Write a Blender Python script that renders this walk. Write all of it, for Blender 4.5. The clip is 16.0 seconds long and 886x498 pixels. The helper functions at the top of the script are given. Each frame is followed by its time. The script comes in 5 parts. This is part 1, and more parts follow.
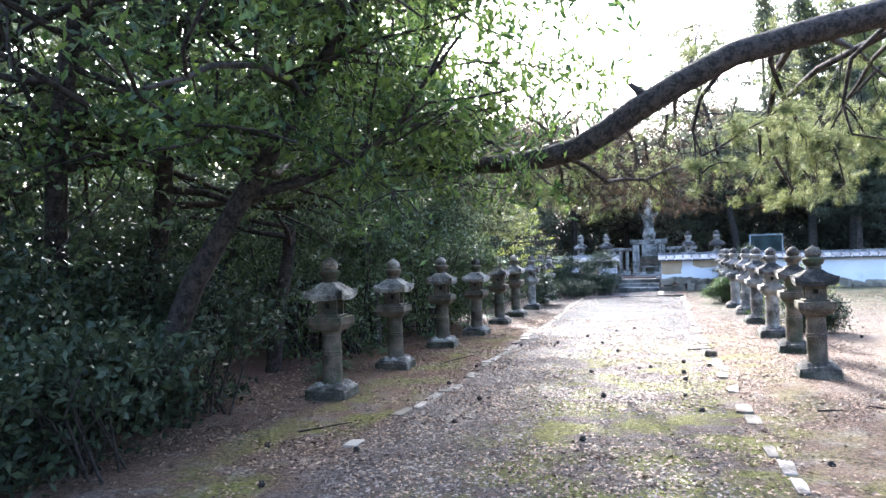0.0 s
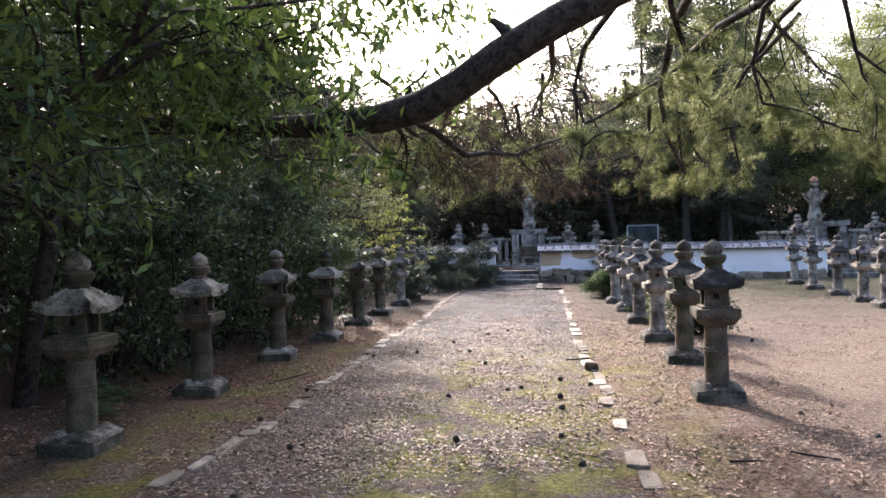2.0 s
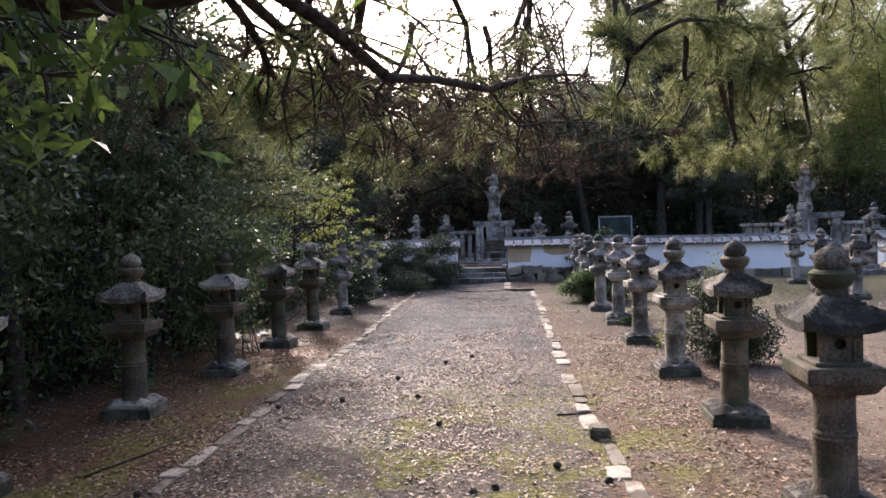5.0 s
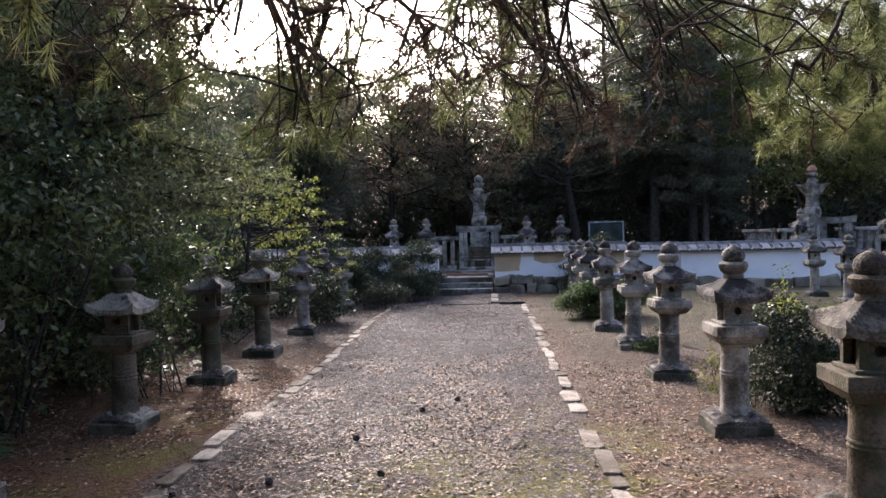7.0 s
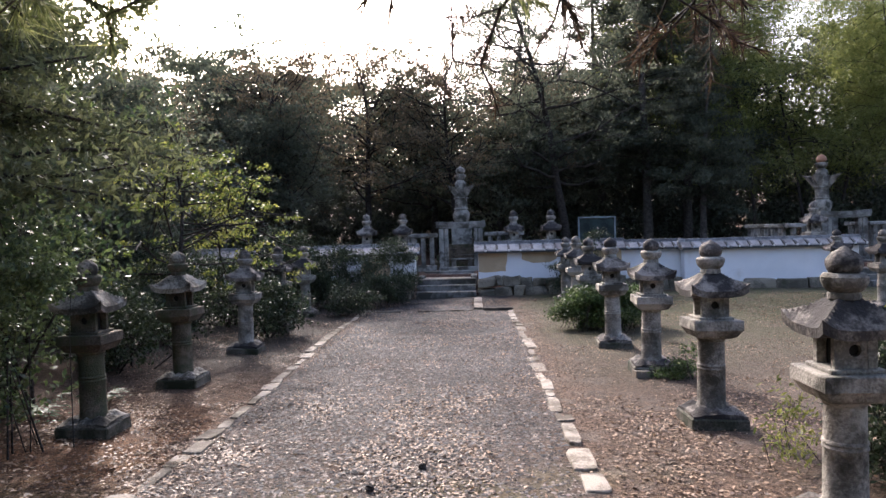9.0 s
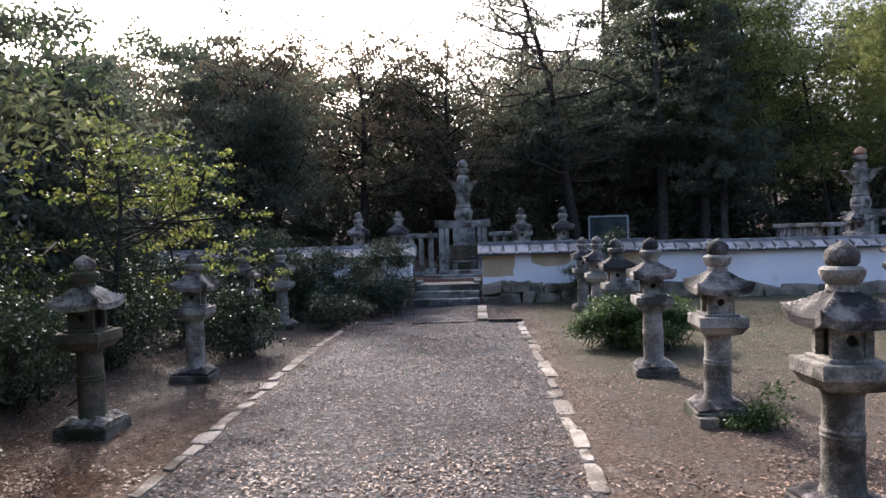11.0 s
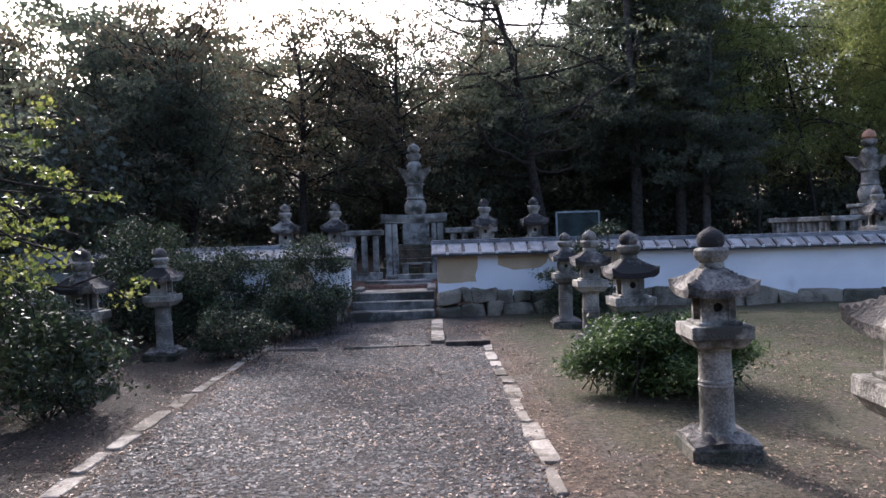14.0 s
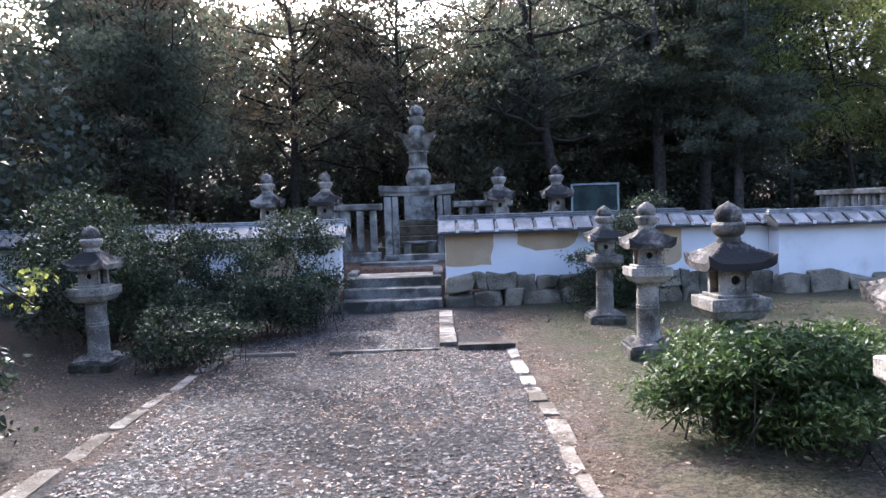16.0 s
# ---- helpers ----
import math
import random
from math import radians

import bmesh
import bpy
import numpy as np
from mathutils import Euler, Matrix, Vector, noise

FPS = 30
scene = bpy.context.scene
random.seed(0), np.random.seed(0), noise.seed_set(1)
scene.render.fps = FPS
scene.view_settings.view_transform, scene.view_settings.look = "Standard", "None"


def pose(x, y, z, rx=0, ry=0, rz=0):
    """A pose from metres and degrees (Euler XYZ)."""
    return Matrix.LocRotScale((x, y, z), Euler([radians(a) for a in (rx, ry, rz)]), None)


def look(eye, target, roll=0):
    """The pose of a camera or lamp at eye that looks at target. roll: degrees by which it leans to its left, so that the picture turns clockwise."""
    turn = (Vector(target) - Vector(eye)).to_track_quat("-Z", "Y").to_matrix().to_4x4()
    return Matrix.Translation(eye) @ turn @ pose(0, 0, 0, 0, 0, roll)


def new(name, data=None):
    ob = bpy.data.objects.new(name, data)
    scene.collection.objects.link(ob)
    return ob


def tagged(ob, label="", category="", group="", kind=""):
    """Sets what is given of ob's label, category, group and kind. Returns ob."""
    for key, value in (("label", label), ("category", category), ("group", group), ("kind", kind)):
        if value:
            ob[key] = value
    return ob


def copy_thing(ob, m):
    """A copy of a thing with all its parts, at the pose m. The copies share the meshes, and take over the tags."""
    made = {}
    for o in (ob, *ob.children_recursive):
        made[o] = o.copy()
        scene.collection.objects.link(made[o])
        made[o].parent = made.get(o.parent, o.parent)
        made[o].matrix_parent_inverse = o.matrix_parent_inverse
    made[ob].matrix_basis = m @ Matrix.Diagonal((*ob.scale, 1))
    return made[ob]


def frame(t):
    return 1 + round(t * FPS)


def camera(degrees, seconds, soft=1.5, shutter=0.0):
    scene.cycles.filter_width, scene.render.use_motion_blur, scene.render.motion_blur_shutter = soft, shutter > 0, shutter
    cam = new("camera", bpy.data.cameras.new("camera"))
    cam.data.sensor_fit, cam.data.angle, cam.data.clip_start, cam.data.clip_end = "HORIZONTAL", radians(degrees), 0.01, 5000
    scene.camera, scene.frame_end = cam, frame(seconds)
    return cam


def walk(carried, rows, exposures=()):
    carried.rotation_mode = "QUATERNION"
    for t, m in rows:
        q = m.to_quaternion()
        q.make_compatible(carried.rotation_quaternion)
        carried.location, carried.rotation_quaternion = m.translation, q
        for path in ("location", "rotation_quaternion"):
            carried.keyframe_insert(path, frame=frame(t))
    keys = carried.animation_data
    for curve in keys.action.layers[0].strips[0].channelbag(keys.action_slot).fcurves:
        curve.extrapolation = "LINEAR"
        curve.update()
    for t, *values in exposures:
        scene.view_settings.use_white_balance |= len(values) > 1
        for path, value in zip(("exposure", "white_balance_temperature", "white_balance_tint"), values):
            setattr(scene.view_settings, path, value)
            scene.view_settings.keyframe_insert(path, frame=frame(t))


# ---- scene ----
cam = camera(63.0, 16.0)
PATH = [
    (0, (0.133, 1.069, 1.451), (-0.455, 2.981, 1.472), -1.8),
    (0.5, (0.223, 1.528, 1.448), (-0.206, 3.481, 1.445), -1.6),
    (1, (0.234, 1.961, 1.529), (-0.114, 3.931, 1.517), -1.5),
    (1.5, (0.251, 2.529, 1.524), (-0.055, 4.506, 1.506), -1.5),
    (2, (0.202, 3.094, 1.496), (-0.083, 5.073, 1.475), -1.5),
    (2.5, (0.169, 3.624, 1.498), (-0.086, 5.607, 1.466), -1.5),
    (3, (0.083, 4.078, 1.499), (-0.15, 6.063, 1.457), -1.4),
    (3.5, (0.1, 4.582, 1.483), (-0.121, 6.57, 1.44), -1.4),
    (4, (0.098, 5.149, 1.492), (-0.113, 7.137, 1.447), -1.4),
    (4.2, (0.087, 5.326, 1.526), (-0.118, 7.315, 1.477), -1.4),
    (6.3, (-0.063, 7.388, 1.579), (-0.218, 9.381, 1.537), -1.5),
    (6.5, (-0.084, 7.623, 1.551), (-0.233, 9.617, 1.512), -1.4),
    (7, (-0.11, 8.124, 1.551), (-0.244, 10.119, 1.518), -1.4),
    (7.5, (-0.08, 8.694, 1.553), (-0.2, 10.69, 1.523), -1.4),
    (8, (-0.042, 9.167, 1.545), (-0.149, 11.164, 1.514), -1.5),
    (8.5, (-0.038, 9.676, 1.549), (-0.135, 11.673, 1.512), -1.5),
    (9, (-0.07, 10.183, 1.56), (-0.162, 12.181, 1.516), -1.6),
    (9.2, (-0.095, 10.364, 1.565), (-0.188, 12.361, 1.516), -1.5),
    (11.3, (-0.101, 12.474, 1.524), (-0.2, 14.471, 1.486), -1.6),
    (11.5, (-0.115, 12.702, 1.486), (-0.207, 14.7, 1.455), -1.7),
    (12, (-0.089, 13.233, 1.5), (-0.172, 15.231, 1.471), -1.7),
    (12.5, (-0.127, 13.674, 1.514), (-0.198, 15.672, 1.485), -1.7),
    (13, (-0.099, 14.175, 1.527), (-0.155, 16.174, 1.499), -1.7),
    (13.5, (-0.078, 14.732, 1.489), (-0.102, 16.731, 1.46), -1.8),
    (14, (-0.047, 15.272, 1.456), (-0.027, 17.272, 1.411), -1.8),
    (14.5, (-0.029, 15.759, 1.447), (0.016, 17.757, 1.368), -1.8),
    (15, (-0.032, 16.243, 1.452), (0.005, 18.241, 1.362), -1.7),
    (15.5, (-0.015, 16.748, 1.448), (0.0, 18.745, 1.344), -1.8),
    (16, (-0.128, 17.304, 1.443), (-0.116, 19.301, 1.329), -1.9),
]
walk_rows = [(t, look(eye, target, roll)) for t, eye, target, roll in PATH]
walk(cam, walk_rows, [(0, 3.15, 5500, 11), (0.5, 2.85, 5600, 13), (1.5, 2.27, 6200, 17), (4, 1.95, 6300, 20), (6.5, 1.6, 6150, 20), (9, 1.68, 6150, 19), (12, 1.58, 5850, 18), (14, 1.63, 5750, 18), (15, 1.93, 5700, 18), (16, 2.42, 5650, 18)])

# ---- sky and sun: bright hazy sky, low sun ahead behind the woods ----
SUN_DIR = Vector((-0.36, 0.90, 0.58)).normalized()
world = bpy.data.worlds.new("sky")
scene.world = world
world.use_nodes = True
wt = world.node_tree
sky = wt.nodes.new("ShaderNodeTexSky")
sky.sky_type, sky.sun_disc = "NISHITA", False
sky.sun_elevation = math.asin(SUN_DIR.z)
sky.sun_rotation = math.atan2(SUN_DIR.x, SUN_DIR.y)
sky.dust_density, sky.air_density, sky.ozone_density = 6.0, 1.0, 1.0
wt.links.new(sky.outputs[0], wt.nodes["Background"].inputs[0])
wt.nodes["Background"].inputs[1].default_value = 0.15
sun_data = bpy.data.lights.new("sun", "SUN")
sun_data.energy, sun_data.angle, sun_data.color = 2.05, radians(1.5), (1.0, 0.93, 0.82)
sun = new("sun", sun_data)
sun.matrix_world = look(SUN_DIR * 60, (0, 0, 0))


# ---- materials ----
def mat(name, a, b, scale=8.0, rough=0.85, bump=0.3, c=None, fine=60.0, spec=0.3, rand=0.0, island=False, leaf=0.0, stain=None, stain_at=0.55):
    """Two or three colours mixed by noise at two scales, fine relief, an optional stain, a random value by object or by island."""
    m = bpy.data.materials.new(name)
    m.use_nodes = True
    nt = m.node_tree
    n, l = nt.nodes, nt.links
    p = n["Principled BSDF"]
    p.inputs["Roughness"].default_value = rough
    p.inputs["Specular IOR Level"].default_value = spec
    geo = n.new("ShaderNodeTexCoord")
    big = n.new("ShaderNodeTexNoise")
    big.inputs["Scale"].default_value, big.inputs["Detail"].default_value = scale, 5
    small = n.new("ShaderNodeTexNoise")
    small.inputs["Scale"].default_value, small.inputs["Detail"].default_value = fine, 3
    coord = n.new("ShaderNodeNewGeometry").outputs["Position"]
    l.new(coord, big.inputs["Vector"])
    l.new(coord, small.inputs["Vector"])
    ramp = n.new("ShaderNodeValToRGB")
    ramp.color_ramp.elements[0].position, ramp.color_ramp.elements[1].position = 0.36, 0.64
    ramp.color_ramp.elements[0].color, ramp.color_ramp.elements[1].color = (*a, 1), (*b, 1)
    if c:
        e = ramp.color_ramp.elements.new(0.5)
        e.color = (*c, 1)
    add = n.new("ShaderNodeMath")
    add.operation = "ADD"
    fac = n.new("ShaderNodeMath")
    fac.operation = "MULTIPLY_ADD"
    l.new(small.outputs[0], fac.inputs[0])
    fac.inputs[1].default_value, fac.inputs[2].default_value = 0.75, -0.375
    l.new(big.outputs[0], add.inputs[0])
    l.new(fac.outputs[0], add.inputs[1])
    out = add.outputs[0]
    if rand or island:
        src = n.new("ShaderNodeNewGeometry").outputs["Random Per Island"] if island else n.new("ShaderNodeObjectInfo").outputs["Random"]
        r = n.new("ShaderNodeMath")
        r.operation = "MULTIPLY_ADD"
        r.inputs[1].default_value, r.inputs[2].default_value = rand, -rand / 2
        l.new(src, r.inputs[0])
        s = n.new("ShaderNodeMath")
        s.operation = "ADD"
        l.new(out, s.inputs[0])
        l.new(r.outputs[0], s.inputs[1])
        out = s.outputs[0]
    l.new(out, ramp.inputs[0])
    col = ramp.outputs[0]
    if stain:
        sn = n.new("ShaderNodeTexNoise")
        sn.inputs["Scale"].default_value, sn.inputs["Detail"].default_value = scale * 0.45, 7
        sn.inputs["Roughness"].default_value = 0.65
        off = n.new("ShaderNodeVectorMath")
        off.operation = "ADD"
        off.inputs[1].default_value = (7.3, 2.1, 5.5)
        l.new(coord, off.inputs[0])
        l.new(off.outputs[0], sn.inputs["Vector"])
        sr = n.new("ShaderNodeValToRGB")
        sr.color_ramp.elements[0].position, sr.color_ramp.elements[1].position = stain_at - 0.04, stain_at + 0.08
        l.new(sn.outputs[0], sr.inputs[0])
        mix = n.new("ShaderNodeMixRGB")
        mix.inputs[2].default_value = (*stain, 1)
        l.new(sr.outputs[0], mix.inputs[0])
        l.new(col, mix.inputs[1])
        col = mix.outputs[0]
    l.new(col, p.inputs["Base Color"])
    if bump:
        bn = n.new("ShaderNodeBump")
        bn.inputs["Strength"].default_value, bn.inputs["Distance"].default_value = bump, 0.01
        l.new(small.outputs[0], bn.inputs["Height"])
        l.new(bn.outputs[0], p.inputs["Normal"])
    if leaf:
        tr = n.new("ShaderNodeBsdfTranslucent")
        l.new(col, tr.inputs[0])
        ms = n.new("ShaderNodeMixShader")
        ms.inputs[0].default_value = leaf
        l.new(p.outputs[0], ms.inputs[1])
        l.new(tr.outputs[0], ms.inputs[2])
        l.new(ms.outputs[0], n["Material Output"].inputs[0])
    return m


M = {
    "stone": mat("weathered_granite", (0.14, 0.13, 0.115), (0.34, 0.32, 0.28), 6, 0.9, 0.8, rand=0.14, stain=(0.06, 0.057, 0.046), stain_at=0.53),
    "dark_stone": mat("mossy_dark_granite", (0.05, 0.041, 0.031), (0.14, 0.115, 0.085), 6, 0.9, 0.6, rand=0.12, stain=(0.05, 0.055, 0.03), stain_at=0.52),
    "roof_stone": mat("lichened_granite", (0.075, 0.066, 0.06), (0.27, 0.245, 0.215), 7, 0.9, 0.8, rand=0.2, stain=(0.028, 0.026, 0.026), stain_at=0.46),
    # west lantern roofs: sky light on their tops put in as paler stone
    "roof_sky_paled": mat("sky_paled_lichened_granite", (0.085, 0.075, 0.062), (0.34, 0.315, 0.265), 7, 0.9, 0.8, rand=0.15, stain=(0.035, 0.032, 0.026), stain_at=0.54),
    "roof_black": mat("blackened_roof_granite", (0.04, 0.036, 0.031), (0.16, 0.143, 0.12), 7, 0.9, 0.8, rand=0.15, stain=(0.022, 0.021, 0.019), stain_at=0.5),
    "plinth_stone": mat("damp_mossy_base_stone", (0.045, 0.04, 0.033), (0.15, 0.135, 0.108), 6, 0.85, 0.8, rand=0.15, stain=(0.028, 0.032, 0.018), stain_at=0.48),
    # steps: shade of the backlit risers put into the whole stone colour
    "step_stone": mat("worn_step_granite_shaded", (0.085, 0.085, 0.08), (0.22, 0.215, 0.20), 4, 0.9, 0.6, rand=0.15, stain=(0.05, 0.05, 0.042), stain_at=0.5),
    "hall_stone": mat("grey_cut_granite", (0.15, 0.15, 0.14), (0.33, 0.325, 0.30), 5, 0.88, 0.6, rand=0.2, stain=(0.075, 0.072, 0.062), stain_at=0.52),
    "rock": mat("rough_field_stone", (0.10, 0.088, 0.068), (0.27, 0.235, 0.18), 4, 0.92, 0.8, rand=0.3, stain=(0.07, 0.075, 0.05), stain_at=0.58),
    "kerb": mat("pale_edging_stone", (0.17, 0.145, 0.115), (0.37, 0.325, 0.27), 6, 0.9, 0.8, rand=0.5, stain=(0.085, 0.07, 0.05), stain_at=0.52),
    "plaster": mat("white_lime_plaster", (0.72, 0.73, 0.76), (0.82, 0.82, 0.84), 1.5, 0.9, 0.15, stain=(0.62, 0.61, 0.60), stain_at=0.66),
    "clay": mat("bare_clay_render", (0.43, 0.325, 0.21), (0.52, 0.40, 0.27), 3, 0.95, 0.3),
    # flat tiles: the sky's reflection is put in as a lighter grey
    "tile": mat("grey_roof_tile", (0.11, 0.113, 0.12), (0.27, 0.275, 0.285), 5, 0.5, 0.3, rand=0.5, spec=0.4),
    "tile_dark": mat("black_grey_roof_tile", (0.022, 0.023, 0.026), (0.065, 0.067, 0.072), 6, 0.5, 0.3, rand=0.4, spec=0.4),
    "eave_highlight": mat("white_eave_highlight", (0.52, 0.52, 0.52), (0.70, 0.70, 0.69), 6, 0.9, 0.2),
    "wood": mat("old_dark_timber", (0.03, 0.024, 0.02), (0.09, 0.075, 0.06), 9, 0.85, 0.4),
    "bark": mat("dark_bark", (0.014, 0.012, 0.010), (0.055, 0.045, 0.038), 14, 0.95, 1.0, fine=40),
    "pale_bark": mat("greyish_bark", (0.035, 0.031, 0.028), (0.10, 0.088, 0.077), 9, 0.95, 0.7, fine=40),
    "leaf": mat("glossy_evergreen_leaf", (0.033, 0.062, 0.019), (0.11, 0.16, 0.048), 1.2, 0.5, 0, rand=0.45, island=True, leaf=0.35, spec=0.35),
    # undergrowth leaf, its colour raised a little to imitate lens glare
    "leaf_dark": mat("shade_leaf", (0.045, 0.058, 0.043), (0.10, 0.115, 0.075), 1.2, 0.5, 0, rand=0.35, island=True, leaf=0.25, spec=0.4),
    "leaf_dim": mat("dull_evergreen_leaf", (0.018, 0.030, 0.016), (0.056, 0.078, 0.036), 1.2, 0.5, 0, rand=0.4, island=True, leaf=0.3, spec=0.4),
    "leaf_near": mat("thicket_leaf", (0.032, 0.058, 0.024), (0.12, 0.16, 0.058), 1.2, 0.45, 0, rand=0.45, island=True, leaf=0.4, spec=0.6),
    "leaf_soft": mat("soft_conifer_leaf", (0.055, 0.068, 0.034), (0.155, 0.17, 0.08), 1.2, 0.6, 0, rand=0.45, island=True, leaf=0.4, spec=0.3),
    "leaf_canopy": mat("canopy_leaf", (0.035, 0.07, 0.018), (0.14, 0.20, 0.045), 0.8, 0.4, 0, rand=0.45, island=True, leaf=0.5, spec=0.5),
    "leaf_bright": mat("fresh_leaf", (0.09, 0.125, 0.03), (0.27, 0.28, 0.07), 1.0, 0.5, 0, rand=0.4, island=True, leaf=0.45),
    # far leaves: bluish haze over the woods put in as a greyer green
    "leaf_far": mat("hazed_woodland_leaf", (0.066, 0.082, 0.058), (0.145, 0.158, 0.105), 0.3, 0.55, 0, rand=0.4, island=True, leaf=0.6),
    "leaf_pale": mat("bamboo_leaf", (0.16, 0.195, 0.06), (0.29, 0.32, 0.11), 0.5, 0.6, 0, rand=0.4, island=True, leaf=0.6),
    "leaf_rust": mat("autumn_leaf", (0.10, 0.09, 0.055), (0.20, 0.15, 0.09), 0.6, 0.6, 0, rand=0.4, island=True, leaf=0.35),
    "needle": mat("pine_needle", (0.09, 0.115, 0.035), (0.30, 0.32, 0.13), 1.2, 0.5, 0, rand=0.45, island=True, leaf=0.35),
    "needle_brown": mat("dry_pine_needle", (0.05, 0.035, 0.025), (0.12, 0.08, 0.05), 2, 0.8, 0, rand=0.4, island=True, leaf=0.2),
    "litter": mat("fallen_leaf", (0.06, 0.03, 0.018), (0.33, 0.22, 0.14), 2, 0.6, 0, rand=0.8, island=True, leaf=0.1, spec=0.5),
    "pebble": mat("river_pebble", (0.028, 0.022, 0.019), (0.24, 0.20, 0.17), 2, 0.75, 0.0, c=(0.068, 0.054, 0.046), rand=0.55, island=True, spec=0.35),
    "slate": mat("crushed_grey_slate", (0.014, 0.014, 0.016), (0.11, 0.104, 0.10), 2, 0.8, 0.0, c=(0.04, 0.038, 0.041), rand=0.7, island=True, spec=0.2),
    "metal": mat("painted_steel", (0.30, 0.36, 0.38), (0.42, 0.48, 0.50), 6, 0.5, 0.1),
    "board": mat("faded_green_board", (0.010, 0.022, 0.023), (0.035, 0.065, 0.064), 2.5, 0.5, 0.1),
    "black": mat("recess_shade_black", (0.012, 0.011, 0.010), (0.02, 0.02, 0.018), 6, 0.9, 0.2),
    "orange": mat("orange_lichened_granite", (0.30, 0.15, 0.09), (0.42, 0.24, 0.16), 9, 0.9, 0.3),
    "copper": mat("fern_green", (0.03, 0.08, 0.03), (0.09, 0.17, 0.07), 2, 0.5, 0, rand=0.4, island=True, leaf=0.3),
}

PATH_W, PATH_E = -2.2, 0.6


def ground_material():
    """Gravel path with moss, brown needle litter beside it, sandy court with thin grass, dark woodland floor; shade
    painted into the far soil.
    """
    m = bpy.data.materials.new("ground_soil")
    m.use_nodes = True
    nt = m.node_tree
    n, l = nt.nodes, nt.links
    p = n["Principled BSDF"]
    p.inputs["Roughness"].default_value = 0.93
    p.inputs["Specular IOR Level"].default_value = 0.2
    pos = n.new("ShaderNodeNewGeometry").outputs["Position"]
    sep = n.new("ShaderNodeSeparateXYZ")
    l.new(pos, sep.inputs[0])

    def noi(scale, detail=5, rough=0.6):
        k = n.new("ShaderNodeTexNoise")
        k.inputs["Scale"].default_value, k.inputs["Detail"].default_value, k.inputs["Roughness"].default_value = scale, detail, rough
        l.new(pos, k.inputs["Vector"])
        return k.outputs[0]

    def calc(op, a, b, c=0.0):
        k = n.new("ShaderNodeMath")
        k.operation = op
        for i, v in enumerate((a, b, c)):
            if isinstance(v, (int, float)):
                k.inputs[i].default_value = v
            else:
                l.new(v, k.inputs[i])
        return k.outputs[0]

    def step(v, lo, hi):
        k = n.new("ShaderNodeMapRange")
        l.new(v, k.inputs[0])
        k.inputs[1].default_value, k.inputs[2].default_value = lo, hi
        return k.outputs[0]

    def mixed(f, a, b):
        k = n.new("ShaderNodeMixRGB")
        l.new(f, k.inputs[0])
        for i, v in ((1, a), (2, b)):
            if isinstance(v, tuple):
                k.inputs[i].default_value = (*v, 1)
            else:
                l.new(v, k.inputs[i])
        return k.outputs[0]

    wob = calc("MULTIPLY_ADD", noi(1.3), 1.2, -0.6)
    x = calc("ADD", sep.outputs[0], wob)
    y = calc("ADD", sep.outputs[1], wob)
    fine_, coarse, mid = noi(75, 4, 0.7), noi(26, 4, 0.7), noi(7)
    grain = calc("ADD", calc("MULTIPLY", fine_, 0.5), calc("MULTIPLY", coarse, 0.5))
    gravel = mixed(step(grain, 0.42, 0.60), (0.035, 0.027, 0.022), (0.17, 0.135, 0.115))
    gravel = mixed(step(mid, 0.5, 0.7), gravel, (0.11, 0.07, 0.048))
    slate = mixed(step(grain, 0.42, 0.60), (0.014, 0.013, 0.013), (0.08, 0.072, 0.068))
    slate = mixed(step(noi(1.9), 0.52, 0.68), slate, (0.10, 0.066, 0.048))
    gravel = mixed(step(y, 15.0, 21.0), gravel, slate)
    litter = mixed(step(grain, 0.42, 0.60), (0.036, 0.023, 0.017), (0.22, 0.143, 0.096))
    litter = mixed(step(noi(3.2), 0.5, 0.62), litter, mixed(step(grain, 0.42, 0.60), (0.07, 0.052, 0.04), (0.25, 0.20, 0.16)))
    sand = mixed(step(grain, 0.40, 0.62), (0.11, 0.083, 0.06), (0.24, 0.19, 0.148))
    sand = mixed(step(noi(2.2), 0.5, 0.72), sand, litter)
    grass = mixed(step(grain, 0.42, 0.60), (0.030, 0.034, 0.014), (0.115, 0.112, 0.058))
    moss = mixed(step(grain, 0.40, 0.62), (0.055, 0.056, 0.014), (0.23, 0.215, 0.045))
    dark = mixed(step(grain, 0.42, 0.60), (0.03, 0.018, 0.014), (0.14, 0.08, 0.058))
    inside = calc("MULTIPLY", step(x, -2.35, -2.15), step(x, 0.7, 0.5))
    col = mixed(step(x, 1.6, 3.0), litter, sand)
    # greyer soil further along, with the shade there put into its colour
    shade_toned_soil = mixed(step(grain, 0.42, 0.60), (0.024, 0.020, 0.016), (0.105, 0.088, 0.072))
    col = mixed(calc("MULTIPLY", calc("MULTIPLY", step(y, 12.5, 18.0), 0.6), step(x, 0.6, 1.0)), col, shade_toned_soil)
    grass_f = calc("MULTIPLY", step(y, 17.0, 23.0), calc("MULTIPLY", step(x, 0.6, 1.4), step(noi(2.8), 0.30, 0.52)))
    col = mixed(grass_f, col, grass)
    straw = mixed(step(grain, 0.42, 0.60), (0.045, 0.022, 0.012), (0.24, 0.125, 0.062))
    col = mixed(calc("MULTIPLY", step(x, -2.0, -2.5), calc("MULTIPLY", calc("MULTIPLY", step(y, 8.0, 11.0), step(y, 19.5, 16.5)), step(noi(1.6), 0.34, 0.5))), col, straw)
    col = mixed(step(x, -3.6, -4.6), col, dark)
